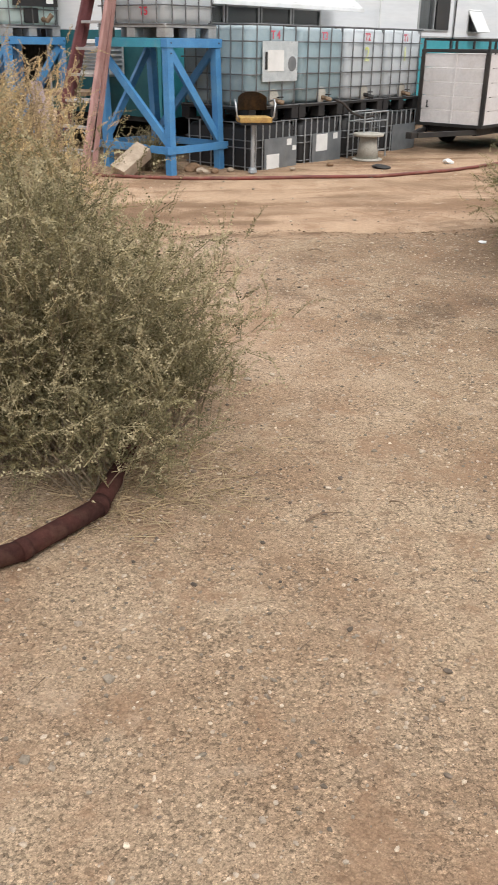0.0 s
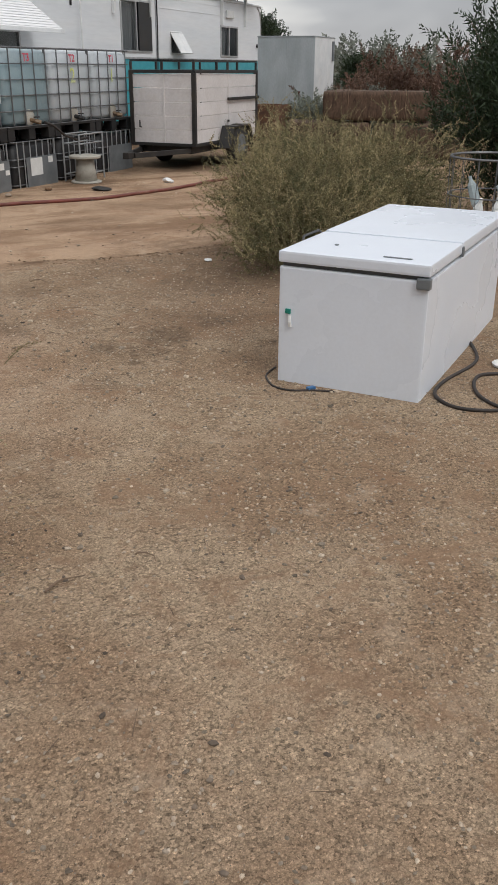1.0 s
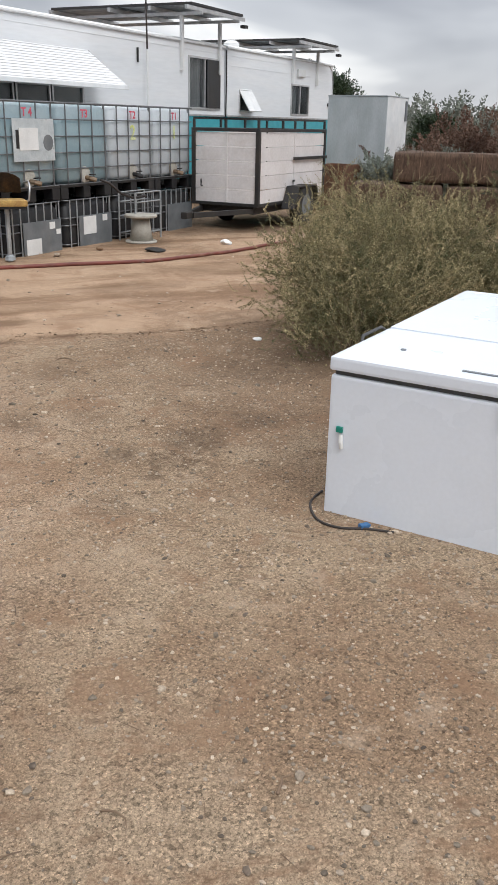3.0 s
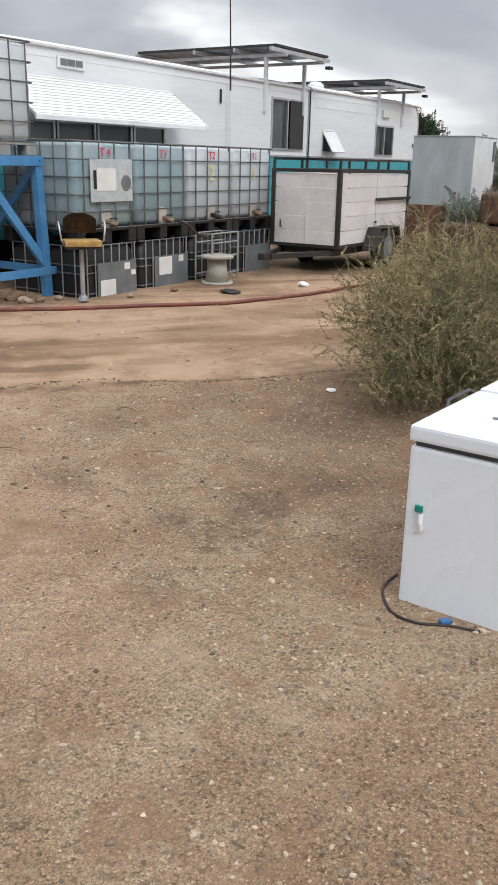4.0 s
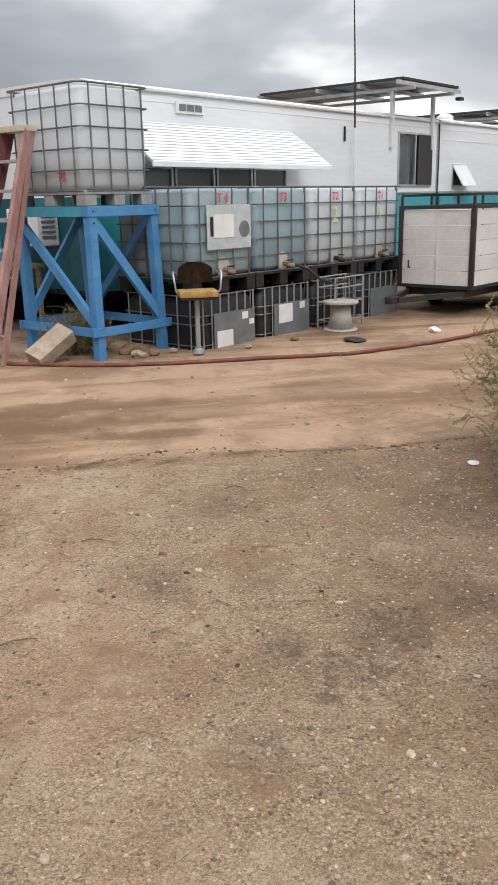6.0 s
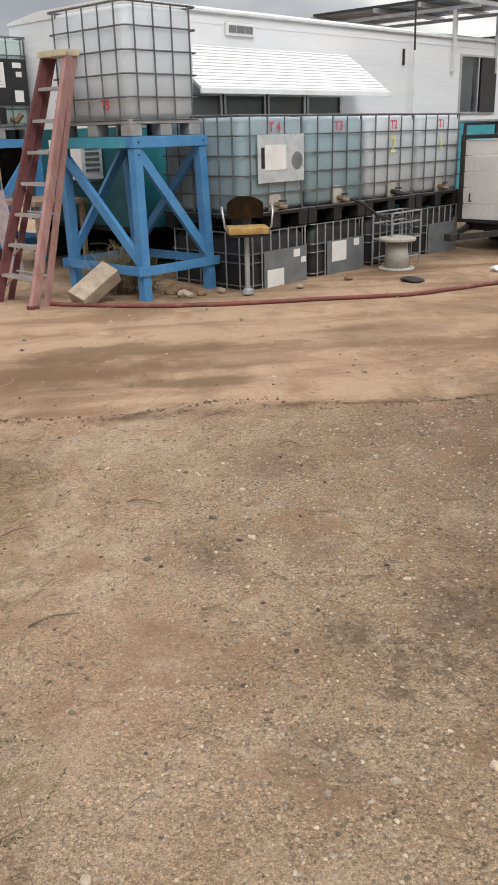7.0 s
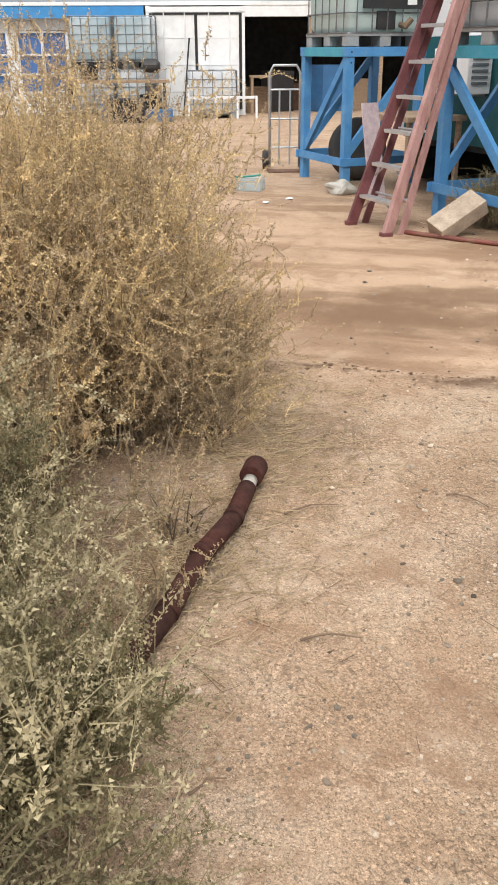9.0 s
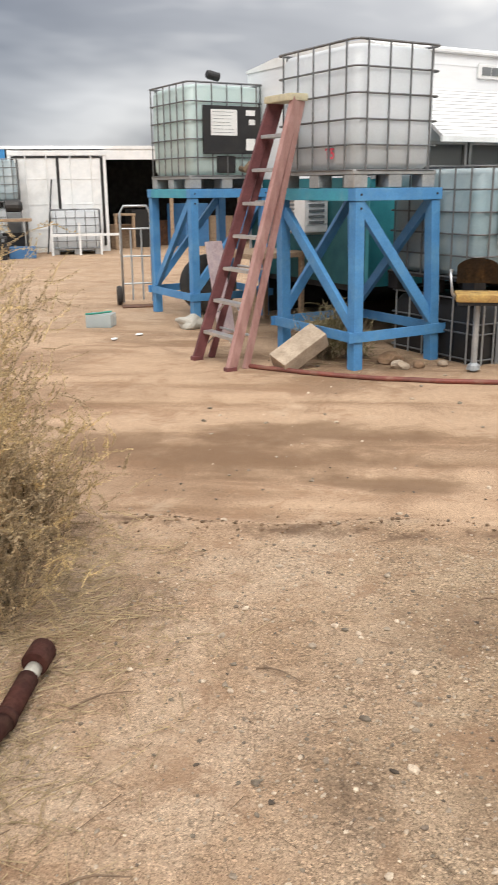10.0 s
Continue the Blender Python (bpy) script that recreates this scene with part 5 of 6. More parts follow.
def strands(name, count, spots, length, material, label, seed):
    """Fallen straw and twigs as thin three-sided slivers lying on the ground."""
    rng = np.random.default_rng(seed)
    vs, fs = [], []
    for i in range(count):
        sx, sy, sr = spots[rng.integers(0, len(spots))]
        x, y = sx + rng.normal(0, sr), sy + rng.normal(0, sr)
        ln, a = rng.uniform(*length), rng.uniform(0, 6.28)
        w = 0.0011 + 0.008 * ln * rng.uniform(0.3, 1)
        c, s = math.cos(a), math.sin(a)
        z0, z1 = ground_height(x, y) + 0.003, ground_height(x, y) + 0.004 + ln * rng.uniform(0, 0.25)
        k = len(vs)
        vs += [(x - s * w, y + c * w, z0), (x + s * w, y - c * w, z0), (x, y, z0 + w * 1.4),
               (x + c * ln - s * w * 0.5, y + s * ln + c * w * 0.5, z1), (x + c * ln + s * w * 0.5, y + s * ln - c * w * 0.5, z1), (x + c * ln, y + s * ln, z1 + w)]
        fs += [(k, k + 1, k + 4, k + 3), (k + 1, k + 2, k + 5, k + 4), (k + 2, k, k + 3, k + 5), (k, k + 2, k + 1), (k + 3, k + 4, k + 5)]
    return tagged(raw(name, vs, fs, material), label, "litter", kind="stuff")


strands("straw_litter", 4200, [(0.25, 5.4, 0.22), (0.35, 6.2, 0.24), (0.1, 4.6, 0.25), (0.05, 6.8, 0.3), (0.2, 3.0, 0.2)], (0.03, 0.13), M_STRAW, "dry straw lying round the brown pipe", 51)
strands("twig_litter", 600, [(1.6, 4.5, 1.3), (1.2, 6.0, 0.9), (2.2, 5.4, 0.8), (0.6, 2.6, 0.8)], (0.015, 0.10), M_TWIG, "small dark twigs scattered on the gravel", 52)
strands("dark_litter", 1600, [(2.35, 4.95, 0.14), (2.0, 4.65, 0.10), (2.75, 5.1, 0.16), (3.3, 5.9, 0.35), (2.0, 5.5, 0.5)], (0.008, 0.05), M_TWIG, "dark plant crumbs lying in patches", 53)
strands("stand_litter", 500, [(1.2, 11.2, 0.35), (2.0, 11.4, 0.35), (3.0, 11.6, 0.4), (4.6, 12.6, 0.5)], (0.03, 0.14), M_STRAW, "dry straw and scraps under the tanks", 54)

# ---------------------------------------------------------------- fridge lying on its back
FR = Matrix.Translation((2.375, 3.875, 0)) @ Matrix.Rotation(math.atan2(-0.622, 0.415), 4, "Z")   # x across the near end, y along the body
fr = thing("fridge", FR, "white fridge-freezer lying on its back with doors upward", "fridge")
FW, FL = 0.748, 1.72
part("body", box(0, 0, -0.01, FW, FL, 0.592, 0.012), M_FRIDGE, fr)
part("gasket", box(0.014, 0.014, 0.593, FW - 0.025, FL - 0.02, 0.612), M_GASKET, fr, "dark rubber door seal")
part("freezer_door", box(-0.004, -0.008, 0.612, FW + 0.004, 0.60, 0.668, 0.012), M_FRIDGE, fr, "smaller freezer door")
part("fridge_door", box(-0.004, 0.610, 0.612, FW + 0.004, FL + 0.004, 0.672, 0.012), M_FRIDGE, fr, "long fridge door")
part("badge", box(0.50, 0.07, 0.6685, 0.64, 0.087, 0.672, 0.001), M_PLATE, fr)
part("hinge_cover", box(FW - 0.055, -0.022, 0.555, FW + 0.010, 0.02, 0.606, 0.008), M_PLATE, fr, "grey hinge cover")
part("middle_hinge", box(FW - 0.02, 0.592, 0.60, FW + 0.012, 0.618, 0.65, 0.004), M_PLATE, fr)
part("door_handle", tube([(-0.004, 0.30, 0.655), (-0.018, 0.34, 0.680), (-0.018, 0.54, 0.680), (-0.004, 0.58, 0.655)], 0.007, 8), M_GASKET, fr)
part("rear_cover", box(0.03, FL + 0.001, 0.05, FW - 0.03, FL + 0.02, 0.5, 0.005), M_GASKET, fr)
part("drain_clip", box(0.040, -0.013, 0.360, 0.068, -0.001, 0.385, 0.004), M_GREENPL, fr, "green plastic clip")
part("drain_spout", tube([(0.062, -0.006, 0.352), (0.066, -0.014, 0.32), (0.068, -0.010, 0.295)], 0.009, 8), M_PAPER, fr)
part("top_dent_plug", lathe([(0.012, 0), (0.012, 0.004), (0.004, 0.006)], 10, Matrix.Translation((0.2, 0.25, 0.668))), M_PLATE, fr)


def lying(name, pts, r, material, label, category):
    """A hose or cable smoothed through its points, lying on the ground."""
    P = [Vector((x, y, 0)) for x, y in pts]
    out = []
    for i in range(len(P) - 1):
        p0, p1, p2, p3 = P[max(0, i - 1)], P[i], P[i + 1], P[min(len(P) - 1, i + 2)]
        for k in range(8):
            t = k / 8
            q = 0.5 * ((2 * p1) + (p2 - p0) * t + (2 * p0 - 5 * p1 + 4 * p2 - p3) * t * t + (3 * p1 - p0 - 3 * p2 + p3) * t ** 3)
            out.append((q.x, q.y, ground_height(q.x, q.y) + r * 0.85))
    out.append((P[-1].x, P[-1].y, ground_height(P[-1].x, P[-1].y) + r * 0.85))
    return solo(name, tube(out, r, 8), material, label, category, smooth=True)


lying("garden_hose", [(0.45, 10.95), (0.9, 10.75), (1.5, 10.55), (2.2, 10.45), (3.0, 10.42), (3.7, 10.45), (4.3, 10.52), (5.3, 10.95), (6.15, 11.42), (7.3, 12.0)], 0.022, M_HOSE, "faded red hose lying along the track", "hose")
lying("black_hose", [(3.75, 3.95), (3.5, 3.6), (3.1, 3.42), (2.92, 3.28), (2.90, 3.10), (3.05, 2.98), (3.35, 2.95), (3.6, 3.2), (3.35, 3.4), (3.12, 3.2), (3.1, 2.95), (3.3, 2.7), (3.8, 2.6)], 0.0095, M_CABLE, "dark hose coiled on the dirt beside the fridge", "hose")
lying("power_cord", [(2.47, 4.05), (2.36, 3.96), (2.30, 3.80), (2.34, 3.70), (2.44, 3.64), (2.52, 3.57)], 0.0055, M_CABLE, "short dark cord with a blue plug", "cord")
solo("cord_plug", box(-0.022, -0.014, 0, 0.022, 0.014, 0.02, 0.005), M_BLUEPL, "small blue plug lying by the fridge", "plug", Matrix.Translation((2.44, 3.66, 0.0)))

# brown pipe edging: short lengths with collars
PIPE = [(-1.0, 2.30), (-0.55, 2.36), (-0.22, 2.50), (0.03, 2.72), (0.16, 3.10), (0.24, 3.60), (0.29, 4.15), (0.325, 4.60), (0.362, 5.05), (0.368, 5.35), (0.40, 5.62), (0.388, 5.90)]
pp = thing("edging_pipe", Matrix.Translation((0.2, 4.0, 0)), "dark brown iron pipe in short lengths edging the plant bed", "pipe")
for i, ((x0, y0), (x1, y1)) in enumerate(zip(PIPE, PIPE[1:])):
    a, b = Vector((x0 - 0.2, y0 - 4.0, 0.042 + 0.008 * (i % 2))), Vector((x1 - 0.2, y1 - 4.0, 0.045 - 0.006 * (i % 2)))
    part("pipe_length", tube([a, a.lerp(b, 0.5), a.lerp(b, 0.985 if i < 10 else 0.76)], 0.034, 14), M_PIPE, pp, "", True)
    part("collar", tube([a.lerp(b, -0.05), a.lerp(b, 0.05)], 0.0372, 14), M_PIPE, pp, "", True)
tail, end = Vector((0.20, 1.62, 0.045)), Vector((0.188, 1.90, 0.045))
part("threaded_nipple", tube([tail.lerp(end, 0.70), end], 0.027, 14), M_CONC, pp, "pale worn threaded nipple", True)
part("end_collar", lathe([(0.026, 0.0), (0.043, 0.002), (0.045, 0.006), (0.045, 0.092), (0.043, 0.097), (0.033, 0.097), (0.031, 0.05), (0.004, 0.05)], 22, Matrix.Translation(end + Vector((0, -0.005, 0.012))) @ Matrix.Rotation(radians(-88), 4, "X")), M_PIPE, pp, "heavier end collar")

# ---------------------------------------------------------------- clutter by the stands and tanks
ch = thing("swivel_chair", place(YARD, 0.90, -0.58, 0.10, -40) @ Matrix.Diagonal((0.86, 0.86, 1.06, 1)), "broken swivel chair with a worn yellow seat and chrome arms", "chair")
part("post", tube([(0, 0, -0.09), (0, 0, 0.47)], 0.03, 10), M_GALV, ch)
part("foot_collar", lathe([(0.07, -0.075), (0.06, -0.04), (0.032, -0.02)], 12), M_GALV, ch)
part("seat", box(-0.22, -0.2, 0.48, 0.24, 0.2, 0.54, 0.02), M_SEAT, ch)
part("seat_pan", box(-0.20, -0.18, 0.455, 0.22, 0.18, 0.479, 0.008), M_BLACK, ch)
bm = bmesh.new()
ringa, ringb = [], []
for i in range(13):
    a = radians(20 + 140 * i / 12)
    for z, store in ((0.60, ringa), (0.74 + 0.06 * math.sin(math.pi * i / 12), ringb)):
        store.append(bm.verts.new((0.0 - 0.22 * math.cos(a), 0.03 + 0.15 * math.sin(a), z)))
for i in range(12):
    bm.faces.new((ringa[i], ringa[i + 1], ringb[i + 1], ringb[i]))
bmesh.ops.solidify(bm, geom=bm.faces[:], thickness=0.035)
part("backrest", bm, M_VINYL, ch, "cracked dark vinyl backrest", True)
for s in (-1, 1):
    part("arm", tube([(0.25 * s, 0.10, 0.70), (0.28 * s, -0.08, 0.72), (0.28 * s, -0.18, 0.68), (0.26 * s, -0.19, 0.55), (0.2 * s, -0.1, 0.49)], 0.012, 8), M_ALU, ch, "chrome tube arm", True)

sp = thing("cable_spool", place(YARD, 3.15, -0.82), "grey weathered cable spool stood on end as a stool", "spool")
part("top_flange", lathe([(0.205, 0.32), (0.215, 0.33), (0.215, 0.35), (0.20, 0.36), (0.02, 0.36)], 26), M_CONC, sp)
part("drum", lathe([(0.155, 0.03), (0.13, 0.18), (0.115, 0.318)], 24), M_CONC, sp, "", True)
part("bottom_flange", lathe([(0.20, -0.01), (0.21, 0.01), (0.20, 0.026), (0.02, 0.028)], 26), M_CONC, sp)
fs_ = thing("frame_stand", place(YARD, 3.42, -0.62), "small grey metal rack in front of the buried tanks", "rack")
for x in (-0.3, 0.3):
    for y in (-0.14, 0.12):
        part("leg", tube([(x, y, 0), (x, y, 0.62)], 0.012, 6), M_GALV, fs_)
for z in (0.10, 0.32, 0.5, 0.62):
    part("shelf_bar", tube([(-0.3, -0.14, z), (0.3, -0.14, z), (0.3, 0.12, z), (-0.3, 0.12, z)], 0.010, 6, closed=True), M_GALV, fs_)
tap_hose = solo("tap_hose", tube([(2.66, -0.55, 0.80), (2.75, -0.62, 0.76), (2.95, -0.66, 0.62), (3.2, -0.68, 0.55), (3.5, -0.66, 0.56)], 0.016, 8), M_CABLE, "dark hose hanging from a brass tap", "hose", YARD, smooth=True)

blk = solo("foam_block", box(-0.24, -0.11, -0.075, 0.24, 0.11, 0.075, 0.012), M_FOAM, "torn tan block leaning on the stand's low beam", "block", place(YARD, -0.28, 0.34, 0.17, -4) @ pose(0, 0, 0, 22, -30, 0))
for i, (a, b, s) in enumerate(((0.45, -0.15, 0.10), (0.62, -0.2, 0.07), (0.85, -0.25, 0.06), (0.55, 0.1, 0.13), (1.5, -0.75, 0.05), (2.2, -0.85, 0.06))):
    bm = bmesh.new()
    bmesh.ops.create_icosphere(bm, subdivisions=2, radius=s)
    for v in bm.verts:
        v.co *= 0.8 + 0.5 * noise.noise(v.co * 9 + Vector((i * 5, 0, 0)))
        v.co.z *= 0.6
    solo("rubble", bm, M_CLOD if i % 2 else M_FOAM, "broken lump of rubble lying by the stand", "rubble", place(YARD, a, b, s * 0.35), "rubble")
bm = bmesh.new()
bmesh.ops.create_icosphere(bm, subdivisions=2, radius=0.09)
for v in bm.verts:
    v.co *= 0.8 + 0.45 * noise.noise(v.co * 11)
    v.co.z *= 0.55
solo("white_rock", bm, M_PAPER, "pale white rock lying beside the hose", "rock", Matrix.Translation((5.36, 11.58, 0.03)))
bm = bmesh.new()
bmesh.ops.create_icosphere(bm, subdivisions=3, radius=0.15)
for v in bm.verts:
    v.co *= 0.8 + 0.4 * noise.noise(v.co * 6)
    v.co.z *= 0.25
solo("dark_rag", bm, M_TYRE, "dark rag crumpled on the dirt by the spool", "rag", Matrix.Translation((4.25, 11.25, 0.02)))

# things behind the stands
ac = thing("air_conditioner", place(YARD, 0.90, 2.62, 1.06, -90), "white outdoor air-conditioner bracketed to the caravan's end", "air conditioner")
part("case", box(0, 0, 0, 0.62, 0.3, 0.44, 0.012), M_WHITE, ac)
for x in (0.1, 0.5):
    part("bracket", box(x, 0.0, -0.03, x + 0.03, 0.318, -0.002, 0.003), M_GALV, ac)
for i in range(8):
    part("slat", box(0.06, -0.018, 0.05 + i * 0.045, 0.42, -0.003, 0.075 + i * 0.045, 0.003), M_PLATE, ac)
for i in range(5):
    part("side_slat", box(0.622, 0.05, 0.09 + i * 0.06, 0.632, 0.25, 0.12 + i * 0.06, 0.003), M_PLATE, ac)
shf = thing("plank_shelf", place(YARD, 0.35, 2.2), "plank shelf on legs behind the blue stand", "shelf")
part("board", box(0, 0, 0.79, 0.75, 0.9, 0.845, 0.004), M_WOOD, shf)
for x in (0.03, 0.66):
    for y in (0.03, 0.80):
        part("leg", box(x, y, 0, x + 0.05, y + 0.05, 0.788, 0.004), M_WOOD, shf)
ty = thing("old_tyre", place(YARD, 0.70, 3.85, 0.37) @ pose(0, 0, 0, 84, 0, -10), "large black tyre standing inside the stand", "tyre")
part("tread", lathe([(0.10, -0.02), (0.20, -0.09), (0.33, -0.10), (0.36, -0.06), (0.37, 0.0), (0.36, 0.06), (0.33, 0.10), (0.20, 0.09), (0.10, 0.02)], 30), M_TYRE, ty, "", True)
cb = bmesh.new()
bmesh.ops.create_icosphere(cb, subdivisions=3, radius=0.2)
for v in cb.verts:
    v.co *= 0.8 + 0.4 * noise.noise(v.co * 6 + Vector((3, 0, 0)))
    v.co.z *= 0.6
solo("concrete_lump", cb, M_CONC, "broken pale concrete lump by the ladder's foot", "rubble", place(YARD, 0.0, 2.95, 0.05))
brd = solo("leaning_board", box(-0.11, -0.012, 0, 0.11, 0.012, 1.0, 0.004), M_BOARD, "pale mottled board leaning behind the stepladder", "board", place(YARD, 0.12, 2.35) @ pose(0, 0, 0, -12, 0, 10))

dl = thing("hand_truck", place(YARD, 0.26, 5.05, 0, -20), "tall grey hand truck standing upright", "hand truck")
part("frame", tube([(-0.2, 0, 0.05), (-0.2, 0, 1.22), (-0.15, 0, 1.31), (0.15, 0, 1.31), (0.2, 0, 1.22), (0.2, 0, 0.05)], 0.017, 8), M_GALV, dl, "", True)
for x in (-0.07, 0.07):
    part("bar", tube([(x, 0, 0.08), (x, 0, 1.02)], 0.012, 6), M_GALV, dl)
for z in (0.30, 0.66, 1.02):
    part("cross_bar", tube([(-0.2, 0, z), (0.2, 0, z)], 0.013, 6), M_GALV, dl)
part("toe_plate", box(-0.23, -0.25, 0.0, 0.23, 0.02, 0.018, 0.003), M_RUST, dl)
for x in (-0.25, 0.25):
    wh = part("wheel", lathe([(0.05, -0.03), (0.12, -0.035), (0.135, 0), (0.12, 0.035), (0.05, 0.03)], 18, Matrix.Translation((x, 0.09, 0.135)) @ Matrix.Rotation(radians(90), 4, "Y")), M_TYRE, dl)
pt = thing("shallow_bin", Matrix.Translation((-1.5, 13.2, 0)), "low translucent bin with a green rim on the dirt", "bin")
part("body", box(-0.15, -0.12, 0, 0.15, 0.12, 0.15, 0.015), M_BOTTLEC, pt)
part("handle", tube([(-0.15, -0.1, 0.155), (0.0, -0.13, 0.17), (0.16, -0.1, 0.19)], 0.012, 6), M_GREENPL, pt)

# ---------------------------------------------------------------- beyond the trailer
zb = thing("zinc_cabinet", place(YARD, 11.30, -1.35), "tall weathered zinc-sheet cabinet box", "cabinet")
part("side", box(0, 0, 0, 0.03, 1.28, 2.06, 0.003), M_SHEET, zb)
part("front", box(0.031, 0, 0, 1.37, 0.03, 2.06, 0.003), M_WHITE, zb, "whiter front sheet")
part("back", box(0.031, 1.25, 0, 1.37, 1.28, 2.06, 0.003), M_SHEET, zb)
part("far_side", box(1.371, 0, 0, 1.40, 1.28, 2.06, 0.003), M_SHEET, zb)
part("top", box(-0.01, -0.01, 2.061, 1.41, 1.29, 2.08, 0.003), M_SHEET, zb)
part("seam", box(-0.008, 0.60, 0.02, -0.001, 0.625, 2.05, 0.002), M_SHEET, zb)
part("latch", box(1.20, -0.03, 1.6, 1.30, -0.002, 2.0, 0.004), M_PLATE, zb)
rb = thing("rusty_tank", place(YARD, 8.5, -1.55), "open rusty steel tank beside the trailer", "tank")
for x0, y0, x1, y1 in ((0, 0, 0.95, 0.03), (0, 0.57, 0.95, 0.6), (0, 0.031, 0.03, 0.569), (0.92, 0.031, 0.95, 0.569)):
    part("plate", box(x0, y0, 0, x1, y1, 0.82, 0.003), M_RUST, rb)
solo("rolled_carpet", lathe([(0.02, -0.9), (0.24, -0.88), (0.27, -0.5), (0.25, 0.1), (0.27, 0.6), (0.23, 0.88), (0.02, 0.9)], 18, Matrix.Rotation(radians(90), 4, "Y")), M_WOOD, "brown rolled carpet lying on the dirt", "carpet", place(YARD, 9.8, -2.6, 0.25, 6), smooth=True)


def bale(x, y, z, turn, size, label, seed):
    """A sagging baled block with frayed faces and two bands of twine."""
    w, d, h = size
    bl_ = thing("straw_bale", pose(x, y, z, 0, 0, turn), label, "bale", "straw bales")
    bm = box(-w / 2, -d / 2, 0, w / 2, d / 2, h, 0.07)
    bmesh.ops.subdivide_edges(bm, edges=[e for e in bm.edges if e.calc_length() > 0.2], cuts=7, use_grid_fill=True)
    for v in bm.verts:
        v.co += Vector(noise.noise_vector(v.co * 4 + Vector((seed, 0, 0)))) * 0.03
        v.co.z = max(0.0, v.co.z)
    part("straw_block", bm, M_BALE, bl_, "", True)
    for tx in (-w * 0.26, w * 0.27):
        part("twine", tube([(tx, -d / 2 - 0.02, 0.03), (tx, -d / 2 - 0.025, h * 0.5), (tx, -d / 2 - 0.01, h), (tx, 0, h + 0.025), (tx, d / 2, h)], 0.006, 5), M_TWIG, bl_)
    rng = np.random.default_rng(seed)
    vs, fs = [], []
    for i in range(420):
        a, b = rng.uniform(-w / 2, w / 2), rng.uniform(0.02, h)
        p = np.array((a, -d / 2 - 0.015, b)) if i % 3 else np.array((a, rng.uniform(-d / 2, d / 2), h))
        q = p + np.array((rng.normal(0, 0.03), -abs(rng.normal(0, 0.03)), rng.normal(0.02, 0.07)))
        k = len(vs)
        vs += [tuple(p - (0.003, 0, 0)), tuple(p + (0.003, 0, 0)), tuple(q)]
        fs.append((k, k + 1, k + 2))
    tagged(raw("loose_straw", vs, fs, M_BALE, bl_), kind="stuff")
    return bl_


bale(9.55, 13.75, 0.0, -38, (1.5, 0.8, 0.60), "dark brown weathered bale lying behind the shrub", 61)
bale(10.75, 12.75, 0.0, -38, (1.5, 0.8, 0.60), "dark brown weathered bale lying behind the shrub", 62)
bale(10.2, 13.25, 0.63, -37, (1.85, 0.7, 0.48), "brown weathered bale stacked on two others", 63)
bk = thing("wire_basket", Matrix.Translation((5.28, 5.36, 0)), "grey wire basket holding empty plastic bottles", "basket")
for z in (0.05, 0.3, 0.58, 0.86):
    part("hoop", tube([(0.36 * math.cos(i * 0.314), 0.36 * math.sin(i * 0.314), z) for i in range(20)], 0.010 if z > 0.8 else 0.005, 6, closed=True), M_CAGE, bk)
for i in range(16):
    a = i * 0.3927
    part("wire", tube([(0.36 * math.cos(a), 0.36 * math.sin(a), 0), (0.36 * math.cos(a), 0.36 * math.sin(a), 0.86)], 0.003, 5), M_CAGE, bk)
for i in range(14):
    a, r = i * 2.4, 0.05 + 0.02 * i
    solo("plastic_bottle", lathe([(0.03, 0), (0.04, 0.02), (0.04, 0.17), (0.015, 0.22), (0.015, 0.25), (0.005, 0.252)], 10), M_BOTTLEC if i % 3 else M_PAPER, "empty clear plastic bottle in the basket", "bottle", Matrix.Translation((5.28 + r * math.cos(a), 5.36 + r * math.sin(a), 0.3 + 0.03 * (i % 6))) @ Matrix.Rotation(i * 1.1, 4, "X"), "bottles in the basket")

# ---------------------------------------------------------------- workshop row at the back
cn = thing("shipping_container", FAR @ pose(-2.36, 0, 0), "white shipping container with closed double doors", "container")
CW, CH = 2.36, 2.43
part("box_shell", box(0, 0.06, 0.0, CW, 6.0, CH, 0.01), M_WHITE, cn)
for x in (0.0, CW - 0.10):
    part("corner_post", box(x, 0, 0, x + 0.10, 0.058, CH + 0.01, 0.006), M_WHITE, cn)
for z in (0.0, CH - 0.12):
    part("header", box(0.102, 0.002, z, CW - 0.102, 0.056, z + 0.12, 0.005), M_WHITE, cn)
for i in range(2):
    x0 = 0.115 + i * 1.075
    door = part("door", box(x0, 0.012, 0.13, x0 + 1.055, 0.055, CH - 0.13, 0.006), M_WHITE, cn)
    for z in (0.55, 1.15, 1.75):
        part("door_rib", box(x0 + 0.06, 0.002, z, x0 + 0.99, 0.011, z + 0.03, 0.003), M_WHITE, door)
    for x in (x0 + 0.3, x0 + 0.8):
        part("lock_rod", tube([(x, -0.012, 0.1), (x, -0.012, CH - 0.08)], 0.013, 6), M_WHITE, door)
for x in (0.108, 1.18, CW - 0.11):
    part("door_seal", box(x - 0.035, -0.006, 0.14, x + 0.035, 0.0100, CH - 0.14), M_BLACK, cn)
part("door_seal", box(0.145, -0.005, CH - 0.175, CW - 0.147, 0.0100, CH - 0.13), M_BLACK, cn)
for x in (0.0, CW - 0.10):
    part("corner_casting", box(x - 0.004, -0.02, CH - 0.11, x + 0.104, -0.001, CH + 0.014, 0.006), M_WHITE, cn)

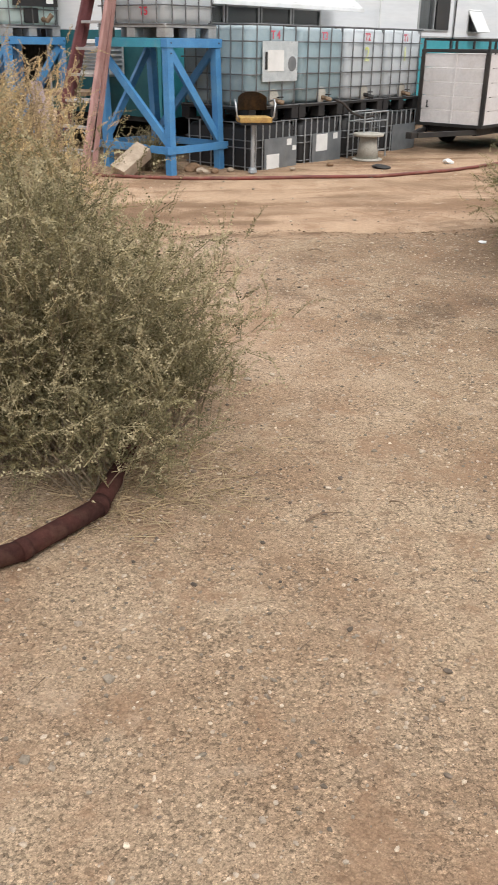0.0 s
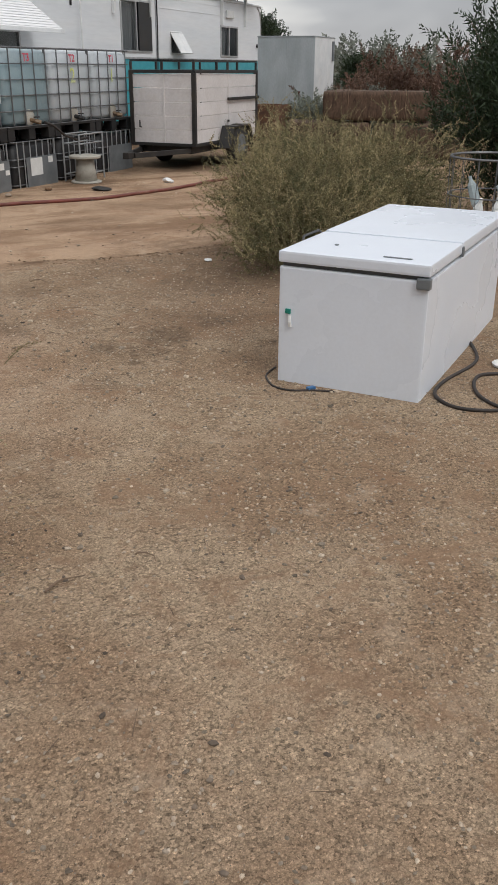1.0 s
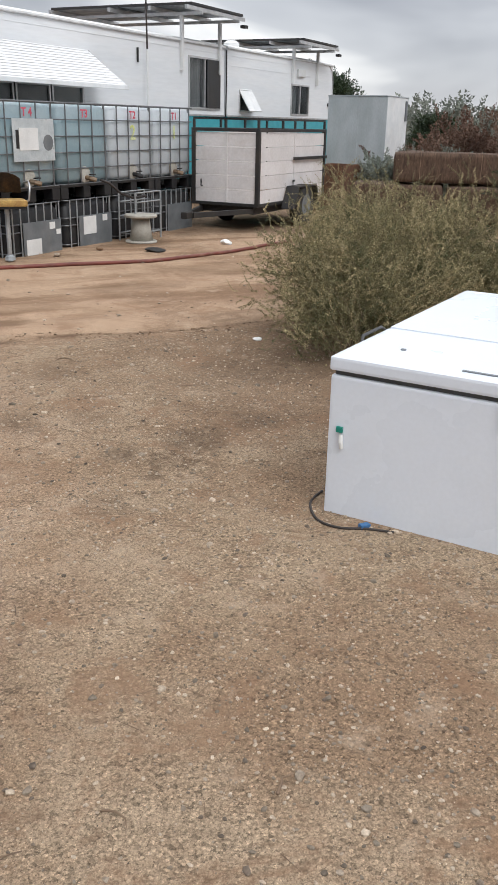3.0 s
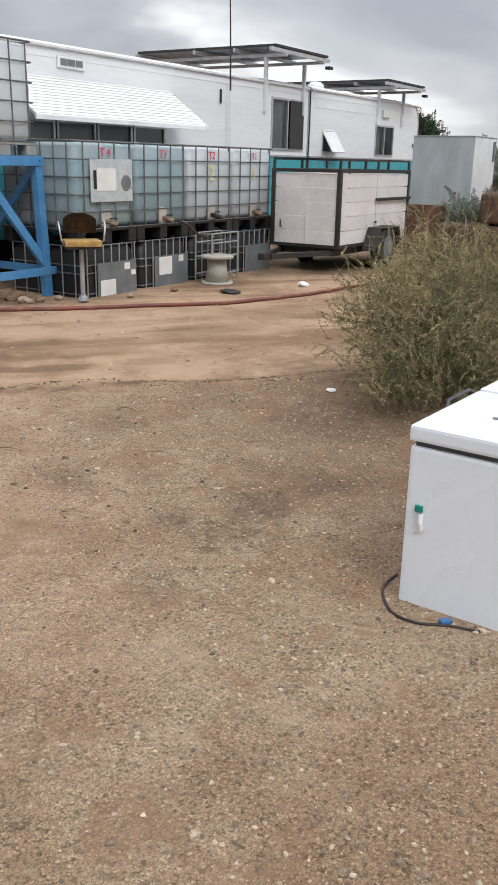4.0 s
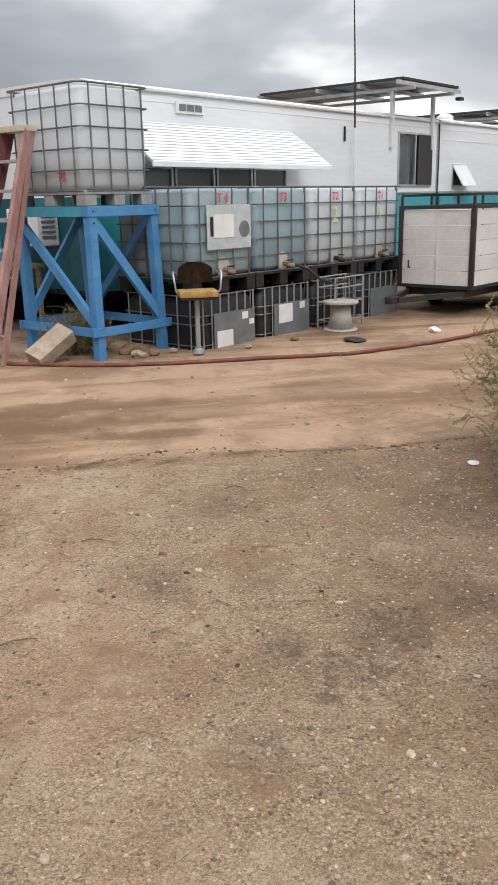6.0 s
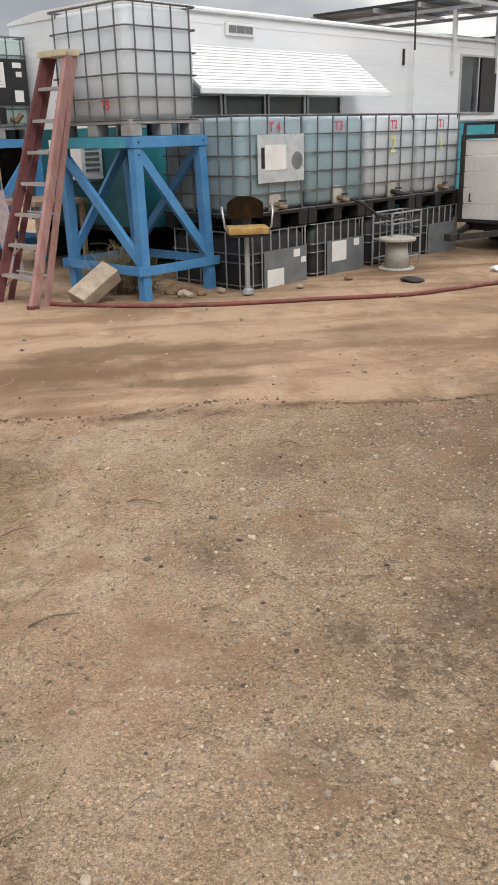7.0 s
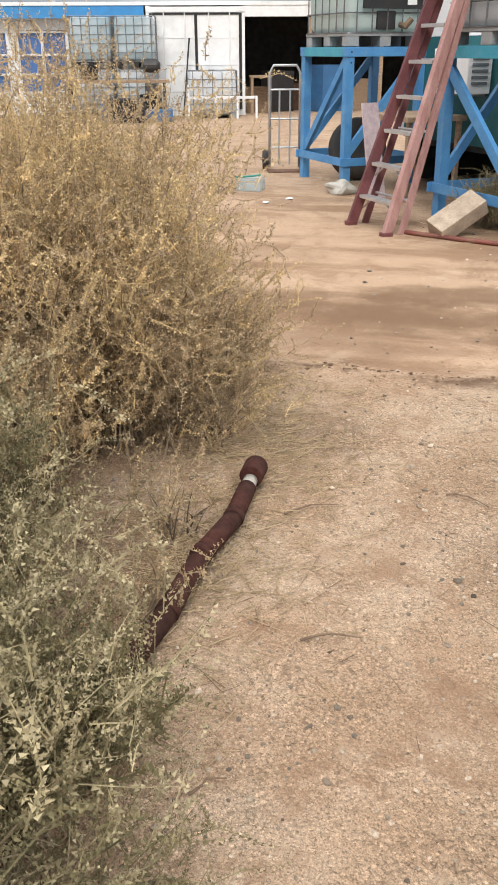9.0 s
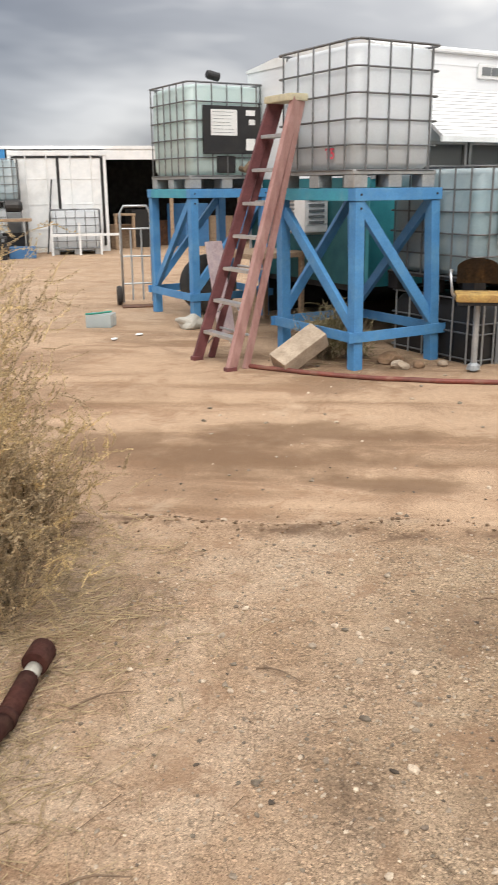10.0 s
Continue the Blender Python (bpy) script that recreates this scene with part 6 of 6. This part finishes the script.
bl = thing("workshop", FAR, "long white workshop with a blue fascia and blue windows", "building")
wins = [(-7.38, 0.52, -5.74, 1.95), (-5.58, 0.52, -4.30, 1.95), (-9.4, 0.62, -8.3, 1.93)]
part("wall", holed_wall(-14.0, -2.42, 0, 2.30, 0.62, 0.74, wins), M_WHITE, bl)
for x0, z0, x1, z1 in wins:
    wd = part("window", box(x0 + 0.02, 0.66, z0 + 0.02, x1 - 0.02, 0.70, z1 - 0.02), M_BLUEW, bl, "blue-glazed window")
    for x in (x0, (x0 + x1) / 2 - 0.035, x1 - 0.07):
        part("mullion", box(x, 0.59, z0, x + 0.07, 0.655, z1, 0.003), M_WHITE, wd)
    for z in (z0, z0 + 0.42, z0 + 0.86, z1 - 0.06):
        part("bar", box(x0 + 0.07, 0.60, z, x1 - 0.07, 0.65, z + 0.05, 0.003), M_WHITE, wd)
part("fascia", box(-14.0, 0.30, 2.20, -2.42, 0.36, 2.47, 0.004), M_BLUEF, bl, "blue sheet fascia")
part("roof", box(-14.1, 0.28, 2.472, 6.5, 9.0, 2.55, 0.004), M_WHITE, bl)
part("fascia_white", box(0.02, 0.30, 2.22, 6.4, 0.36, 2.47, 0.004), M_WHITE, bl)
# inner walls near black: the shed's dimness is in their colour
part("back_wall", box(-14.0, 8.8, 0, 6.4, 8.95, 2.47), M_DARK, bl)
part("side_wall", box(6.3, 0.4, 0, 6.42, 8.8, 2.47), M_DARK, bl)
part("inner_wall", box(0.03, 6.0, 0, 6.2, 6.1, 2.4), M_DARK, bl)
part("flue", tube([(-4.7, 1.5, 2.5), (-4.7, 1.5, 2.95)], 0.06, 10), M_GALV, bl)
for x in (1.6, 3.4):
    part("post", box(x, 0.32, 0, x + 0.09, 0.41, 2.2, 0.004), M_WOOD, bl)
for i, (x, y, z, s, mm) in enumerate(((0.35, 1.2, 0.0, 0.55, M_WOOD), (0.95, 1.5, 0.0, 0.7, M_BLACK), (1.5, 2.0, 0, 0.6, M_RUST), (2.2, 1.3, 0, 0.8, M_BLUEPL), (3.0, 1.6, 0, 0.7, M_WOOD))):
    solo("storage_crate", box(-s / 2, -s / 2, 0, s / 2, s / 2, s * (1.1 + 0.3 * (i % 2)), 0.01), mm, "dim crate stored inside the open shed", "crate", FAR @ pose(x, y, z, 0, 0, 10 * i), "stored crates")
tb = thing("work_table", FAR @ pose(0.15, 0.3, 0), "small wooden bench at the shed opening", "table")
part("top", box(0, 0, 0.85, 0.55, 0.5, 0.9, 0.005), M_WOOD, tb)
for x in (0.02, 0.47):
    for y in (0.02, 0.43):
        part("leg", box(x, y, 0, x + 0.06, y + 0.06, 0.848), M_WOOD, tb)
for x in (-4.12, -3.10):
    for k in range(2):
        cage_tank(FAR @ pose(x, -0.85, 1.12 * k), "stacked caged water tank beside the container", 0.96, 1.1, 1.10, M_BOTTLEC if k else M_BOTTLE, 0.8 if k == 0 else 0.35, M_WATERL, M_BLACK, group="stacked tanks")
cage_tank(FAR @ pose(-1.42, -0.95, 0), "white caged tank before the container doors", 1.15, 0.85, 1.05, M_BOTTLE, None, group="stacked tanks")
rk = thing("pipe_rack", FAR @ pose(-1.75, -1.25, 0), "white pipe rack standing before the container", "rack")
for x in (0.3, 0.95, 1.45, 1.9):
    part("leg", box(x, 0, 0, x + 0.05, 0.05, 0.5 + 0.25 * (x < 1), 0.004), M_WHITE, rk)
part("rail", box(0.3, 0.052, 0.44, 1.95, 0.09, 0.50, 0.004), M_WHITE, rk)
en = thing("engine_pump", FAR @ pose(-2.3, -1.1, 0), "black engine pump on a stand by the container", "pump")
part("stand", box(-0.25, -0.2, 0, 0.25, 0.2, 0.55, 0.01), M_BLACK, en)
part("motor", lathe([(0.05, -0.2), (0.15, -0.18), (0.16, 0.12), (0.08, 0.2)], 14, Matrix.Translation((0.05, 0, 1.15)) @ Matrix.Rotation(radians(90), 4, "Y")), M_BLACK, en)
part("body", box(-0.12, -0.15, 0.552, 0.2, 0.15, 1.02, 0.02), M_PLATE, en)
bn = thing("plank_bench", FAR @ pose(-4.2, -1.75, 0), "dark weathered plank bench before the stacked tanks", "bench")
part("top", box(0, 0, 0.82, 2.35, 0.42, 0.88, 0.004), M_WOOD, bn)
for x in (0.08, 2.2):
    for y in (0.03, 0.33):
        part("leg", box(x, y, 0, x + 0.06, y + 0.06, 0.818, 0.004), M_BLACKP, bn)
solo("black_tub", lathe([(0.15, 0.0), (0.18, 0.02), (0.22, 0.30), (0.235, 0.31), (0.235, 0.33), (0.20, 0.33), (0.16, 0.04), (0.01, 0.03)], 16), M_BLACK, "round black plastic tub on the bench", "tub", FAR @ pose(-3.65, -1.55, 0.882))
tk_ = thing("plastic_chest", FAR @ pose(-2.85, -2.05, 0.0), "dark plastic storage chest with a lid under the bench", "chest")
part("body", box(-0.42, -0.2, 0.0, 0.42, 0.2, 0.44, 0.03), M_BLACK, tk_)
part("lid", box(-0.44, -0.22, 0.442, 0.44, 0.22, 0.52, 0.03), M_BLACKP, tk_)
for x in (-0.36, 0.36):
    part("clasp", box(x - 0.03, -0.235, 0.40, x + 0.03, -0.221, 0.48, 0.004), M_PLATE, tk_)
for x in (-3.98, -3.28):
    jc = thing("jerrycan", FAR @ pose(x, -1.95, 0.0, 0, 0, 8), "blue plastic jerrycan standing by the bench", "jerrycan", "blue jerrycans")
    part("body", box(-0.13, -0.1, 0.0, 0.13, 0.1, 0.36, 0.035), M_BLUEPL, jc)
    part("handle", tube([(-0.09, 0, 0.355), (-0.07, 0, 0.42), (0.05, 0, 0.42), (0.06, 0, 0.355)], 0.018, 8), M_BLUEPL, jc)
    part("cap", lathe([(0.035, 0.355), (0.035, 0.39), (0.01, 0.392)], 10, Matrix.Translation((0.095, 0, 0))), M_PAPER, jc)
for k in range(2):
    cage_tank(FAR @ pose(-7.65, -0.85, 1.12 * k), "stacked caged water tank by the blue windows", 0.96, 1.1, 1.10, M_BOTTLEC, 0.8 if k == 0 else 0.35, M_WATERL, M_BLACK, group="stacked tanks")
solo("blue_crate", box(-0.3, -0.2, 0, 0.3, 0.2, 0.26, 0.02), M_BLUEPL, "blue plastic crate by the container", "crate", FAR @ pose(-2.1, -1.7, 0))
solo("leaning_pole", tube([(0, 0, 0), (0.2, 0.5, 1.75)], 0.02, 6), M_BLACK, "dark pole leaning on the container door", "pole", FAR @ pose(-1.55, -0.58, 0))
solo("tank_floodlight", lathe([(0.03, 0), (0.05, 0.01), (0.05, 0.13), (0.04, 0.16), (0.02, 0.16)], 14, Matrix.Rotation(radians(-80), 4, "Y")), M_BLACK, "small round floodlight on the green tank", "lamp", place(YARD, 0.66, 3.4, 2.735))

shrub("pipe_weed", [(0.30, 5.05, 0.22, 0.22), (0.22, 5.55, 0.25, 0.30)], 30, 110, T_STRAW, M_LEAFB, M_STEM, "small dry weed growing beside the brown pipe", 33, 0.05)
shrub("dry_shrub", [(0.08, 6.35, 0.34, 0.36), (-0.05, 6.9, 0.42, 0.6)], 130, 1300, T_STRAW, M_LEAFB, M_STEM, "low dry shrub spreading at the pipe's end", 34, 0.08, upright=0.1, tip_mat=M_TIPB)

# ---------------------------------------------------------------- small litter on the ground
solo("plastic_saucer", lathe([(0.07, 0.0), (0.075, 0.012), (0.06, 0.02), (0.01, 0.021)], 18), M_PAPER, "round white plastic saucer lying on the dirt", "saucer", Matrix.Translation((3.58, 3.46, 0.004)))
for k, (x, y, s) in enumerate(((3.42, 6.66, 0.04), (-0.9, 12.6, 0.045), (-1.1, 12.3, 0.04))):
    bm = bmesh.new()
    bmesh.ops.create_icosphere(bm, subdivisions=2, radius=s)
    for v in bm.verts:
        v.co += Vector(noise.noise_vector(v.co * 14 + Vector((k * 3, 0, 0)))) * s * 0.5
        v.co.z *= 0.3
    solo("paper_scrap", bm, M_PAPER, "crumpled pale paper scrap on the dirt", "scrap", Matrix.Translation((x, y, 0.012)), "paper scraps")
for x, y, ang, ln in ((1.10, 6.04, -20, 0.24), (0.72, 2.55, 15, 0.2), (1.05, 2.62, -55, 0.11), (1.45, 2.5, 40, 0.12), (0.75, 5.05, 20, 0.25), (0.62, 4.45, 50, 0.14), (2.35, 6.15, 60, 0.22), (1.9, 6.6, -10, 0.16), (0.55, 5.75, 35, 0.3)):
    a = radians(ang)
    pts = [(x + math.cos(a) * ln * 0.7 * t + 0.012 * math.sin(7 * t) * math.sin(a), y + math.sin(a) * ln * 0.7 * t + 0.01 * math.sin(5 * t), ground_height(x, y) + 0.008 + 0.012 * math.sin(3 * t)) for t in (0, 0.25, 0.5, 0.75, 1)]
    solo("stick", tube(pts, 0.0042, 6, r1=0.0015), M_TWIG, "small dry stick lying on the gravel", "stick", None, "fallen sticks")
